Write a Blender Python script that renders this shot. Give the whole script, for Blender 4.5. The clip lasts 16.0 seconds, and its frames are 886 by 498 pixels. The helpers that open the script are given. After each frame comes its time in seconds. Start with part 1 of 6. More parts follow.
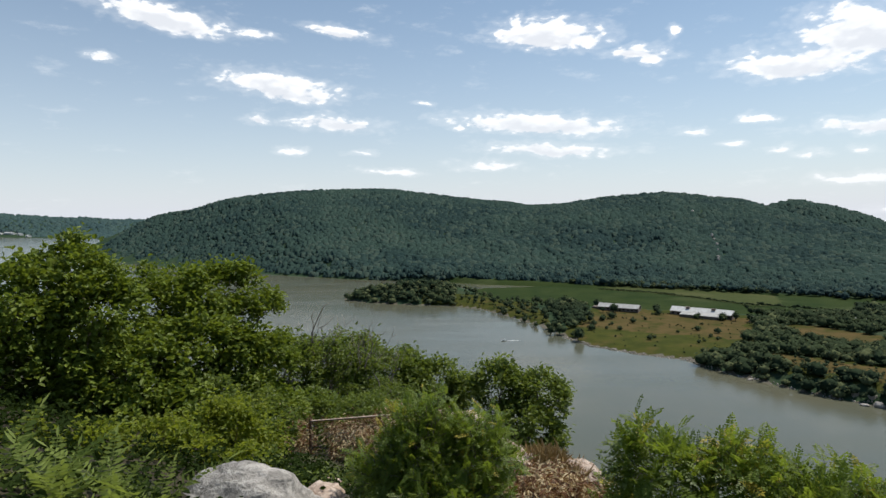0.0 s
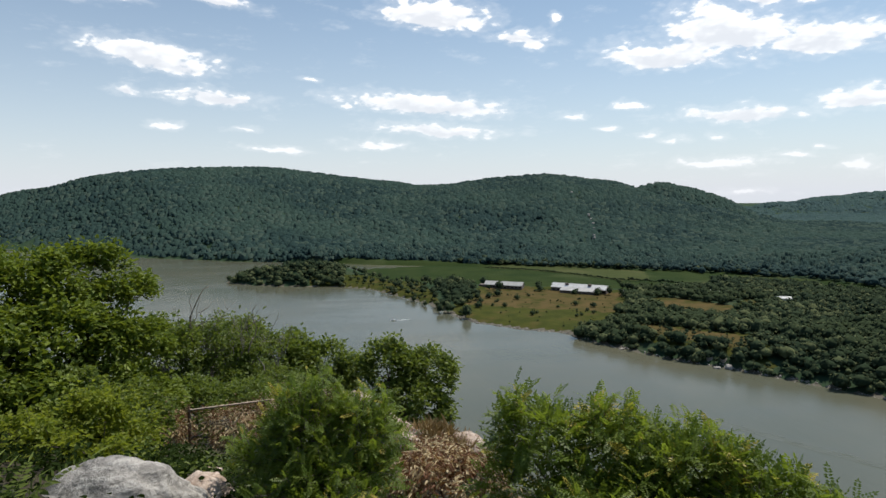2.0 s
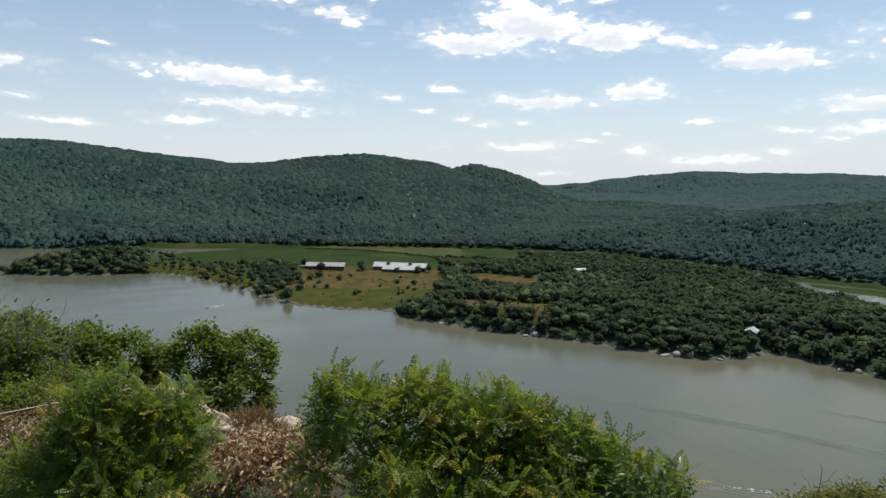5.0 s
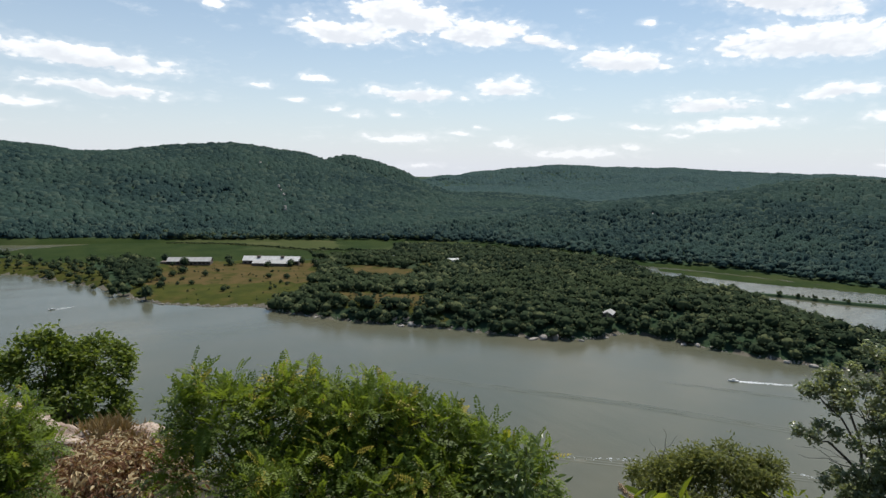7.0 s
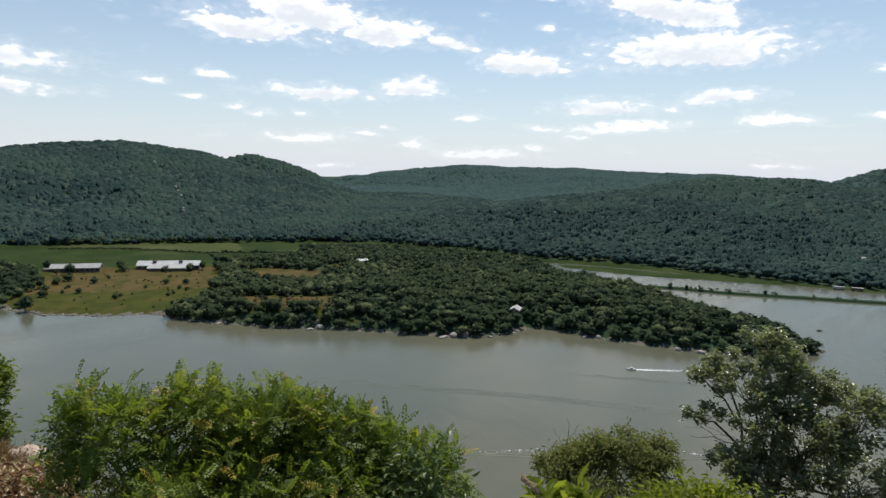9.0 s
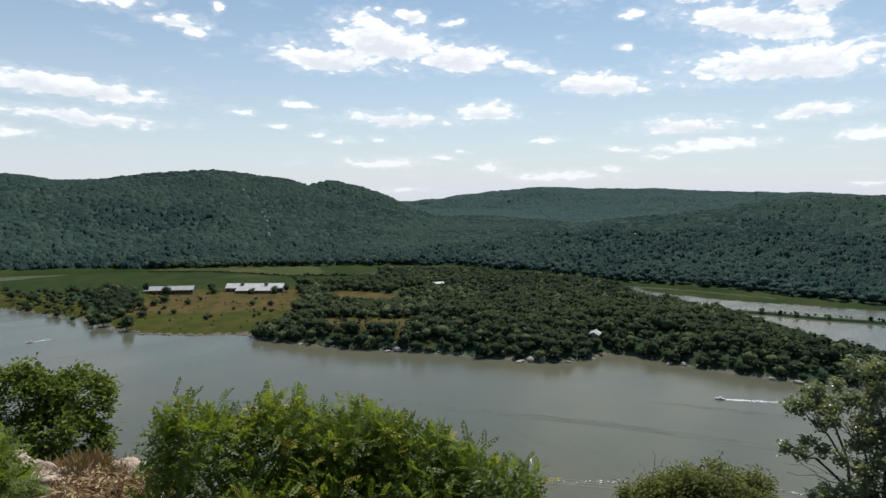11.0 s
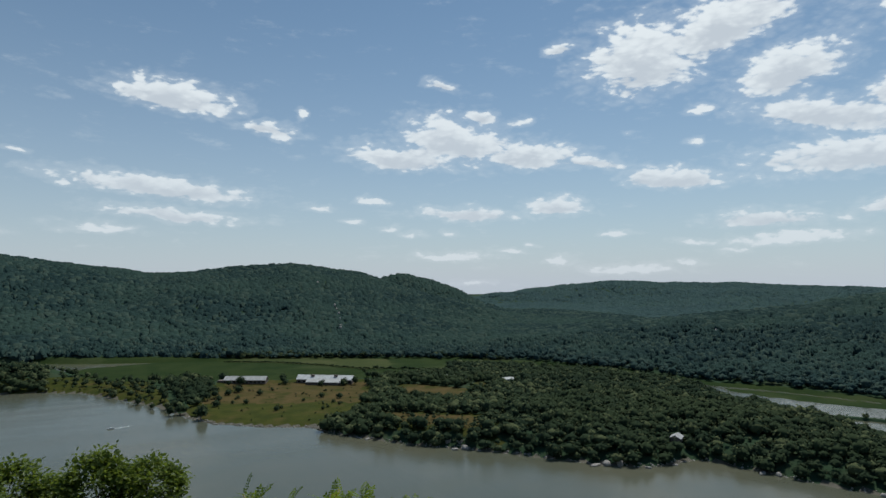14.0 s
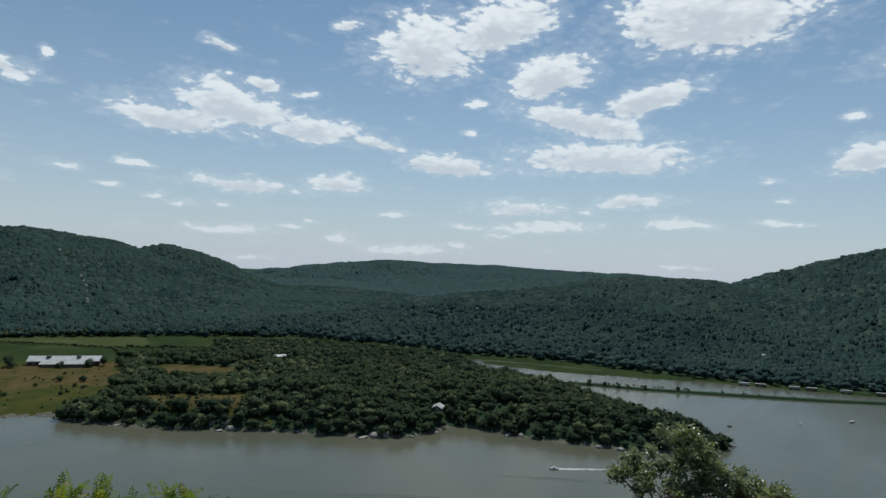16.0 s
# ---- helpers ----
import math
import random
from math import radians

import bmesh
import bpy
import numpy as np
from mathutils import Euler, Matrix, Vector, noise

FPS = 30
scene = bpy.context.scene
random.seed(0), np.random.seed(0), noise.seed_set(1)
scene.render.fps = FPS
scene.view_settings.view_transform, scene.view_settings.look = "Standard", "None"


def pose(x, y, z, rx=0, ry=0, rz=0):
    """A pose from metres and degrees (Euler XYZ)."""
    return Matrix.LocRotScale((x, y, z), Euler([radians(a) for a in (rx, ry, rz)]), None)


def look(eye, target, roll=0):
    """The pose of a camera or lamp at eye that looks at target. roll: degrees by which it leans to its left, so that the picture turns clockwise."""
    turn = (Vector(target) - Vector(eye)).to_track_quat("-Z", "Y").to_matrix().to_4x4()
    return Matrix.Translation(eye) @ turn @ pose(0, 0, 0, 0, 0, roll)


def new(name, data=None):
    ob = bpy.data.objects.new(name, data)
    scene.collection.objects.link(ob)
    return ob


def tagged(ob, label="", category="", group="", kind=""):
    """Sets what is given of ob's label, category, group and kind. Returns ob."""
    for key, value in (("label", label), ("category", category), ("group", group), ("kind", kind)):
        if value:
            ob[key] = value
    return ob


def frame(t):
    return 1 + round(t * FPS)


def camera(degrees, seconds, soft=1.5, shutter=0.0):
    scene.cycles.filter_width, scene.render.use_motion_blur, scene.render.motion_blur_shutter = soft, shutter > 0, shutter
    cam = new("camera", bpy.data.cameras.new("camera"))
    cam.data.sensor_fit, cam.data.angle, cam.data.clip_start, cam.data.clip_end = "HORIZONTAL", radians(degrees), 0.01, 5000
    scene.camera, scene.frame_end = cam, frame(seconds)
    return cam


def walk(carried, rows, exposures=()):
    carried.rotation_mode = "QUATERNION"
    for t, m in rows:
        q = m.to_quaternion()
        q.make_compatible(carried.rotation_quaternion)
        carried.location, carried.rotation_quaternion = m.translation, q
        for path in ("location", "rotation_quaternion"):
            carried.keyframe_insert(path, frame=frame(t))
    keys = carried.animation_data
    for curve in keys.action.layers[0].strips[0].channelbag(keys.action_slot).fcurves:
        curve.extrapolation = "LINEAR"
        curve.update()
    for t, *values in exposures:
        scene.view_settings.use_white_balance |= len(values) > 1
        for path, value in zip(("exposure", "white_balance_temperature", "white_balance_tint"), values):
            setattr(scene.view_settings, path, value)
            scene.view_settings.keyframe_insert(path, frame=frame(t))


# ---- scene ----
cam = camera(71.6, 16.0)
PATH = [
    (0.0, -0.000, -0.001, 115.000, 0.01, -3.28, 0.70),
    (0.5, 0.015, -0.001, 114.997, -2.56, -3.85, 0.85),
    (1.0, 0.025, -0.002, 114.994, -4.18, -4.30, 0.99),
    (1.5, 0.046, -0.004, 114.992, -7.55, -4.65, 0.54),
    (2.0, 0.062, -0.007, 114.988, -10.30, -5.23, 0.36),
    (2.5, 0.076, -0.010, 114.988, -12.66, -5.27, 0.45),
    (3.0, 0.096, -0.015, 114.986, -16.07, -5.63, 0.08),
    (3.5, 0.114, -0.021, 114.981, -19.04, -6.32, -0.10),
    (4.0, 0.127, -0.026, 114.979, -21.34, -6.70, -0.10),
    (6.5, 0.203, -0.068, 114.974, -35.66, -7.49, -0.87),
    (7.0, 0.216, -0.079, 114.973, -38.47, -7.76, -0.93),
    (7.5, 0.235, -0.096, 114.970, -42.65, -8.14, -0.95),
    (8.0, 0.249, -0.109, 114.971, -45.67, -8.11, -1.35),
    (9.1, 0.256, -0.111, 114.976, -47.00, -7.60, -1.01),
    (10.5, 0.239, -0.097, 114.982, -43.26, -6.24, -0.67),
    (11.0, 0.224, -0.083, 114.986, -40.00, -5.54, -0.04),
    (11.5, 0.200, -0.064, 114.995, -34.95, -4.04, 0.32),
    (12.0, 0.181, -0.051, 115.006, -31.18, -2.30, 0.81),
    (12.5, 0.176, -0.048, 115.018, -30.25, -0.28, 1.07),
    (13.0, 0.178, -0.049, 115.030, -30.60, 1.61, 0.40),
    (13.5, 0.182, -0.052, 115.040, -31.32, 3.34, 0.12),
    (14.0, 0.193, -0.059, 115.039, -33.57, 3.11, -0.20),
    (14.5, 0.216, -0.075, 115.032, -38.23, 1.98, -0.99),
    (15.0, 0.242, -0.097, 115.028, -43.81, 1.28, -1.39),
    (15.5, 0.260, -0.115, 115.026, -47.92, 0.90, -1.64),
    (16.0, 0.283, -0.144, 115.029, -54.06, 1.43, -2.23),
]
EXPOSURES = [(0.0, 0.0, 6500, 10), (8.0, 0.0, 6500, 10), (11.0, -0.06, 6450, 9.5), (12.5, -0.30, 6300, 7.5), (13.5, -0.55, 6100, 5.5), (16.0, -0.56, 6050, 4.5)]
walk(cam, [(t, pose(x, y, z, 90 + pitch, roll, yaw)) for t, x, y, z, yaw, pitch, roll in PATH], EXPOSURES)

# ---- sky and sun ----
SUN_AZIMUTH, SUN_HEIGHT = 62.0, 61.0      # degrees right of the y axis, and above the horizon


class Nodes:
    """Short hand for building a node tree."""

    def __init__(self, tree):
        self.tree = tree
        tree.nodes.clear()

    def add(self, kind, inputs=None):
        n = self.tree.nodes.new(kind)
        for k, val in (inputs or {}).items():
            if isinstance(val, bpy.types.NodeSocket):
                self.tree.links.new(val, n.inputs[k])
            else:
                n.inputs[k].default_value = val
        return n

    def math(self, op, a, b=0.0, c=0.0):
        n = self.add("ShaderNodeMath", {0: a, 1: b, 2: c})
        n.operation = op
        return n.outputs[0]

    def vector(self, op, a, b):
        n = self.add("ShaderNodeVectorMath", {0: a, 1: b})
        n.operation = op
        return n.outputs[0]

    def ramp(self, x, lo, hi, a=0.0, b=1.0):
        n = self.add("ShaderNodeMapRange", {0: x, 1: lo, 2: hi, 3: a, 4: b})
        n.interpolation_type = "SMOOTHSTEP"
        return n.outputs[0]

    def mix(self, f, a, b):
        n = self.tree.nodes.new("ShaderNodeMix")
        n.data_type = "RGBA"
        for k, val in ((0, f), (6, a), (7, b)):
            if isinstance(val, bpy.types.NodeSocket):
                self.tree.links.new(val, n.inputs[k])
            else:
                n.inputs[k].default_value = val
        return n.outputs[2]

    def noise(self, vec, scale, detail=4.0, rough=0.55):
        return self.add("ShaderNodeTexNoise", {"Vector": vec, "Scale": scale, "Detail": detail, "Roughness": rough}).outputs[0]


# clouds: azimuth, height, half width, half height, fall to the right (all in degrees)
CLOUDS_HIGH = [
    (51.8, 19.0, 5.2, 3.2, 0.0), (58.5, 21.0, 5.4, 2.4, 0.3), (63.0, 16.9, 4.4, 1.9, 0.25), (77.0, 21.2, 8.5, 3.4, 0.0),
    (72.0, 14.9, 4.6, 1.2, 0.3), (66.0, 13.2, 6.2, 1.3, -0.2), (68.3, 9.8, 8.0, 1.5, 0.0), (33.4, 17.8, 1.3, 0.5, -0.3),
    (29.6, 11.3, 5.0, 1.15, -0.1), (35.2, 12.7, 4.8, 2.1, -0.15), (41.5, 11.5, 5.0, 1.3, -0.05), (37.3, 15.2, 1.4, 0.5, -0.1),
    (9.6, 15.4, 5.0, 1.25, -0.1), (-24.0, 16.1, 5.2, 0.95, -0.15), (-9.3, 16.0, 2.6, 0.45, -0.15), (88.6, 9.3, 2.6, 1.2, 0.2),
    (44.2, 20.8, 1.2, 0.5, 0.3), (98.0, 17.0, 8.0, 2.0, 0.1),
]
CLOUDS_MID = [
    (-14.6, 11.2, 5.3, 1.05, -0.12), (17.6, 13.5, 2.7, 0.6, -0.1), (47.0, 10.8, 2.9, 0.55, -0.15), (54.2, 9.1, 4.0, 0.95, -0.1),
    (8.7, 7.9, 7.2, 0.85, -0.1), (-10.0, 8.2, 4.0, 0.65, -0.05), (44.2, 6.9, 2.8, 0.9, -0.05), (36.0, 6.2, 4.3, 0.6, -0.05),
    (61.0, 5.3, 4.0, 0.7, 0.0), (70.5, 5.9, 3.6, 0.6, 0.1), (10.1, 5.6, 5.5, 0.6, -0.06), (-16.4, 8.5, 1.0, 0.45, 0.0),
    (26.8, 7.5, 1.5, 0.3, -0.05), (22.0, 6.7, 1.5, 0.3, -0.05), (-16.7, 15.5, 1.5, 0.3, -0.1), (-28.6, 12.6, 1.1, 0.3, 0.0),
    (87.5, 12.5, 0.8, 0.3, 0.0),
]
CLOUDS_LOW = [
    (63.0, 3.7, 4.4, 0.5, 0.06), (75.2, 4.2, 2.8, 0.5, 0.0), (3.9, 4.3, 2.7, 0.42, -0.04), (-13.9, 5.9, 1.4, 0.36, 0.0),
    (-7.4, 5.5, 1.1, 0.25, 0.0), (-4.6, 3.8, 2.2, 0.28, -0.05), (34.3, 2.4, 3.3, 0.45, 0.0), (50.3, 1.1, 3.7, 0.45, 0.0),
    (44.3, 1.9, 1.6, 0.4, 0.05), (39.9, 2.8, 1.3, 0.25, 0.0), (30.7, 4.4, 1.2, 0.28, 0.0), (28.6, 5.0, 1.0, 0.28, 0.0),
    (55.9, 3.5, 1.6, 0.27, 0.0), (49.6, 4.4, 1.3, 0.25, 0.0), (83.1, 4.4, 1.8, 0.27, 0.0), (36.7, -0.1, 1.8, 0.25, 0.0),
    (75.1, 0.4, 1.6, 0.16, 0.0), (-1.5, 10.0, 0.8, 0.2, 0.0),
]
CLOUDS_SMALL = [
    (34.3, 4.6, 0.7, 0.28, 0.0), (40.8, 14.7, 0.9, 0.4, 0.0), (50.1, 13.3, 0.5, 0.3, 0.0), (55.8, 12.1, 0.6, 0.4, 0.0), (56.6, 14.7, 1.0, 0.4, 0.0), (55.7, 1.7, 1.2, 0.26, 0.0),
    (41.9, 3.4, 0.5, 0.25, 0.0), (58.8, 2.7, 1.0, 0.27, 0.0), (67.0, 5.2, 0.8, 0.3, 0.0), (18.7, 13.0, 1.4, 0.6, 0.0), (20.4, 14.9, 0.5, 0.4, 0.0), (83.1, 6.0, 0.9, 0.25, 0.0),
    (81.9, 7.9, 0.7, 0.28, 0.0), (6.9, 16.8, 1.0, 0.45, 0.0), (25.3, 5.5, 0.9, 0.22, 0.0), (1.3, 7.9, 0.6, 0.25, 0.0),
]


def sky():
    world = bpy.data.worlds.new("sky")
    scene.world = world
    world.use_nodes = True
    N = Nodes(world.node_tree)
    way = N.add("ShaderNodeTexCoord").outputs["Generated"]
    tex = N.add("ShaderNodeTexSky")
    tex.sky_type, tex.sun_disc = "NISHITA", False
    tex.sun_elevation, tex.sun_rotation = radians(SUN_HEIGHT), radians(SUN_AZIMUTH)
    tex.altitude, tex.air_density, tex.dust_density, tex.ozone_density = 100.0, 1.0, 0.3, 1.0
    air = tex.outputs[0]
    # ragged edges: the direction is pushed about by noise before the clouds are laid out
    stretch = N.add("ShaderNodeMapping", {"Vector": way, "Scale": (1.0, 1.0, 2.2)}).outputs[0]
    big = N.add("ShaderNodeTexNoise", {"Vector": stretch, "Scale": 15.0, "Detail": 4.0, "Roughness": 0.55}).outputs[1]
    push = N.vector("SUBTRACT", big, (0.5, 0.5, 0.5))
    push = N.vector("MULTIPLY", push, (0.045, 0.045, 0.022))
    bent = N.vector("ADD", way, push)
    xyz = N.add("ShaderNodeSeparateXYZ", {0: bent})
    az = N.math("MULTIPLY", N.math("ARCTAN2", xyz.outputs[0], xyz.outputs[1]), 57.2958)
    el = N.math("MULTIPLY", N.math("ARCSINE", xyz.outputs[2]), 57.2958)
    body = None
    for a, e, w, h, fall in (*CLOUDS_HIGH, *CLOUDS_MID, *CLOUDS_LOW, *CLOUDS_SMALL):
        da = N.math("SUBTRACT", az, a)
        de = N.math("MULTIPLY_ADD", da, -0.8 * fall, N.math("SUBTRACT", el, e))
        de = N.math("MAXIMUM", de, N.math("MULTIPLY", de, -1.5))      # flatter below
        qa, qe = N.math("MULTIPLY", da, 1 / (w * 1.12)), N.math("MULTIPLY", de, 1 / (h * 1.32))
        d2 = N.math("MULTIPLY_ADD", qa, qa, N.math("MULTIPLY", qe, qe))
        one = N.math("MULTIPLY", N.math("SUBTRACT", 1.0, N.math("SQRT", d2)), min(1.0, 0.42 + 0.55 * h))
        body = one if body is None else N.math("SMOOTH_MAX", body, one, 0.12)
    core = None
    for a, e, w, h, fall in (*CLOUDS_HIGH, *CLOUDS_MID[:12]):
        qa = N.math("MULTIPLY", N.math("SUBTRACT", az, a), 1 / (w * 0.85))
        de = N.math("MULTIPLY_ADD", N.math("SUBTRACT", az, a), -0.8 * fall, N.math("SUBTRACT", el, e - 0.22 * h))
        qe = N.math("MULTIPLY", de, 1 / (h * 0.72))
        one = N.math("SUBTRACT", 1.0, N.math("SQRT", N.math("MULTIPLY_ADD", qa, qa, N.math("MULTIPLY", qe, qe))))
        core = one if core is None else N.math("MAXIMUM", core, one)
    # cauliflower tops from rounded cells, torn edges from fine noise
    puffs = N.add("ShaderNodeTexVoronoi", {"Vector": N.vector("ADD", stretch, N.vector("MULTIPLY", big, (0.05, 0.05, 0.05))), "Scale": 46.0, "Detail": 1.0, "Roughness": 0.5})
    puffs.feature = "SMOOTH_F1"
    puffs.inputs["Smoothness"].default_value = 0.6
    fine = N.math("SUBTRACT", 0.95, puffs.outputs["Distance"])
    lumps = N.noise(stretch, 20.0, 9.0, 0.6)
    curls = N.noise(stretch, 95.0, 6.0, 0.68)
    dense = N.math("MULTIPLY_ADD", N.math("SUBTRACT", fine, 0.45), 0.55, body)
    dense = N.math("MULTIPLY_ADD", N.math("SUBTRACT", lumps, 0.5), 0.95, dense)
    dense = N.math("MULTIPLY_ADD", N.math("SUBTRACT", curls, 0.5), 0.42, dense)
    rise = N.math("MAXIMUM", N.add("ShaderNodeSeparateXYZ", {0: way}).outputs[2], 0.0)
    haze = N.math("MULTIPLY", N.math("EXPONENT", N.math("MULTIPLY", rise, -5.2)), 0.9)
    cover = N.math("POWER", N.ramp(dense, -0.08, 0.26), 0.85)
    # thin veils round and between the clouds
    wisp = N.ramp(N.noise(N.add("ShaderNodeMapping", {"Vector": way, "Scale": (1.0, 1.0, 3.5)}).outputs[0], 14.0, 8.0, 0.66), 0.55, 0.85, 0.0, 0.28)
    veil = N.math("MULTIPLY", N.ramp(dense, -0.55, 0.2), 0.22)
    air = N.vector("MULTIPLY", air, (0.86, 1.0, 1.0))
    air = N.mix(haze, air, (7.0, 7.35, 8.2, 1))
    # the thick middle and the flat base let less light through than the rims
    thick = N.ramp(N.math("MULTIPLY_ADD", N.math("SUBTRACT", fine, 0.45), -0.9, N.math("MULTIPLY_ADD", N.math("SUBTRACT", lumps, 0.5), 1.6, core)), -0.25, 1.15)
    shade = N.math("MAXIMUM", thick, N.math("MULTIPLY", N.ramp(dense, 0.5, 1.5), 0.35))
    white = N.mix(shade, (12.1, 12.1, 12.0, 1), (8.2, 8.45, 8.9, 1))
    white = N.mix(N.math("MULTIPLY", haze, 0.7), white, (8.1, 8.35, 8.9, 1))
    cover = N.math("MULTIPLY", cover, N.math("MULTIPLY_ADD", haze, -0.3, 1.0))
    col = N.mix(N.math("MAXIMUM", N.math("MULTIPLY", cover, 0.97), N.math("MAXIMUM", wisp, veil)), air, white)
    back = N.add("ShaderNodeBackground", {"Color": col, "Strength": 0.106})
    N.tree.links.new(back.outputs[0], N.add("ShaderNodeOutputWorld").inputs[0])


sky()
lamp = bpy.data.lights.new("sun", "SUN")
lamp.energy, lamp.angle, lamp.color = 4.4, radians(0.53), (1.0, 0.95, 0.87)
sun_way = Vector((math.sin(radians(SUN_AZIMUTH)) * math.cos(radians(SUN_HEIGHT)), math.cos(radians(SUN_AZIMUTH)) * math.cos(radians(SUN_HEIGHT)), math.sin(radians(SUN_HEIGHT))))
sun = new("sun", lamp)
sun.matrix_world = look(sun_way * 300, (0, 0, 0))

# ---- materials ----
def material(name):
    m = bpy.data.materials.new(name)
    m.use_nodes = True
    return m, Nodes(m.node_tree)


def finish(N, shader):
    N.tree.links.new(shader, N.add("ShaderNodeOutputMaterial").inputs[0])


def place(N):
    return N.add("ShaderNodeTexCoord").outputs["Object"]


def bump(N, height, strength, distance):
    return N.add("ShaderNodeBump", {"Height": height, "Strength": strength, "Distance": distance}).outputs[0]


def surface(name, a, b, scale, rough=0.85, bump_scale=0.0, bump_size=0.02, c=None, c_scale=None, spec=0.3, metal=0.0):
    """Two colours mixed by noise, a third in patches, and relief; scales in repeats a metre."""
    m, N = material(name)
    p = place(N)
    col = N.mix(N.ramp(N.noise(p, scale, 6.0, 0.6), 0.35, 0.65), (*a, 1), (*b, 1))
    if c:
        col = N.mix(N.ramp(N.noise(p, c_scale or scale * 0.2, 5.0, 0.6), 0.5, 0.68), col, (*c, 1))
    ins = {"Base Color": col, "Roughness": rough, "Specular IOR Level": spec, "Metallic": metal}
    if bump_scale:
        ins["Normal"] = bump(N, N.noise(p, bump_scale, 7.0, 0.65), 0.8, bump_size)
    finish(N, N.add("ShaderNodeBsdfPrincipled", ins).outputs[0])
    return m


def foliage(name, a, b, old=None, old_share=0.0, through_share=0.35, rough=0.55, spec=0.25):
    """Leaves: each its own tint between a and b, some of them the colour of old ones; light passes through."""
    m, N = material(name)
    r = N.add("ShaderNodeNewGeometry").outputs["Random Per Island"]
    clump_tone = N.ramp(N.noise(place(N), 1.7, 3.0, 0.6), 0.32, 0.68)      # clumps lighter and darker: light-and-shade contrast put into the leaf colour
    col = N.mix(N.math("MULTIPLY_ADD", r, 0.6, N.math("MULTIPLY", clump_tone, 0.4)), (*a, 1), (*b, 1))
    if old:
        pick = N.math("FRACT", N.math("MULTIPLY", r, 37.7))
        patch = N.noise(place(N), 1.1, 2.0)
        col = N.mix(N.math("GREATER_THAN", N.math("MULTIPLY_ADD", patch, 0.8, pick), 1.4 - old_share), col, (*old, 1))
    face = N.add("ShaderNodeBsdfPrincipled", {"Base Color": col, "Roughness": rough, "Specular IOR Level": spec})
    warm = N.mix(0.5, col, N.mix(1.0, col, (min(1, b[0] * 1.9), min(1, b[1] * 1.9), b[2] * 0.9, 1)))
    thin = N.add("ShaderNodeBsdfTranslucent", {"Color": warm})
    finish(N, N.add("ShaderNodeMixShader", {0: through_share, 1: face.outputs[0], 2: thin.outputs[0]}).outputs[0])
    return m


def canopy(name, a, b, c, pale, scale, size, dark, form=0.32):
    """Tree crowns far off: tint by crown, a few of them pale, stands of one kind in patches, shade painted dark between
    leaf masses.
    """
    m, N = material(name)
    p = place(N)
    r = N.add("ShaderNodeNewGeometry").outputs["Random Per Island"]
    stand = N.ramp(N.noise(p, 0.005, 5.0, 0.62), 0.38, 0.62)
    group = N.ramp(N.noise(p, 0.028, 3.0, 0.6), 0.35, 0.65)
    col = N.mix(N.math("MULTIPLY_ADD", r, 0.6, N.math("MULTIPLY", group, 0.4)), (*a, 1), (*b, 1))
    col = N.mix(N.math("MULTIPLY", stand, 0.75), col, (*c, 1))
    odd = N.math("FRACT", N.math("MULTIPLY", r, 53.3))
    col = N.mix(N.math("GREATER_THAN", N.math("MULTIPLY_ADD", N.noise(p, 0.012, 2.0), 0.9, odd), 1.28), col, (*pale, 1))
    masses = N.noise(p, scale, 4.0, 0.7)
    # shade in the hollows between leaf masses, painted near black by the bump noise
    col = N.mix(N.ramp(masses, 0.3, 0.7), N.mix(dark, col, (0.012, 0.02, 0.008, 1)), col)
    # normals are bent to the sky, so a crown's shading is softer than its outline gives
    lean = N.vector("ADD", N.vector("MULTIPLY", N.add("ShaderNodeNewGeometry").outputs["Normal"], (form, form, form)), (0.0, -0.06, 0.6))
    soft = N.add("ShaderNodeBump", {"Height": masses, "Strength": 0.45, "Distance": size, "Normal": N.vector("NORMALIZE", lean, (0, 0, 0))})
    finish(N, N.add("ShaderNodeBsdfPrincipled", {"Base Color": col, "Roughness": 0.9, "Specular IOR Level": 0.03, "Normal": soft.outputs[0]}).outputs[0])
    return m


def river_water():
    m, N = material("river_water")
    p = place(N)
    silt = N.mix(N.ramp(N.noise(p, 0.006, 4.0, 0.6), 0.35, 0.7), (0.092, 0.098, 0.068, 1), (0.118, 0.114, 0.076, 1))
    calm = N.ramp(N.noise(N.add("ShaderNodeMapping", {"Vector": p, "Rotation": (0, 0, 0.9), "Scale": (0.25, 1.6, 1)}).outputs[0], 0.02, 5.0, 0.6), 0.4, 0.62)
    chop = N.noise(p, 0.55, 5.0, 0.6)
    rip = N.noise(N.add("ShaderNodeMapping", {"Vector": p, "Rotation": (0, 0, 0.6), "Scale": (1.0, 0.35, 1)}).outputs[0], 0.16, 3.0, 0.5)
    high = N.math("MULTIPLY_ADD", chop, 0.35, rip)
    n = N.add("ShaderNodeBump", {"Height": high, "Strength": 0.3, "Distance": 0.35}).outputs[0]
    rough = N.math("MULTIPLY_ADD", calm, 0.07, 0.15)
    finish(N, N.add("ShaderNodeBsdfPrincipled", {"Base Color": silt, "Roughness": rough, "IOR": 1.33, "Specular IOR Level": 0.5, "Normal": n}).outputs[0])
    return m


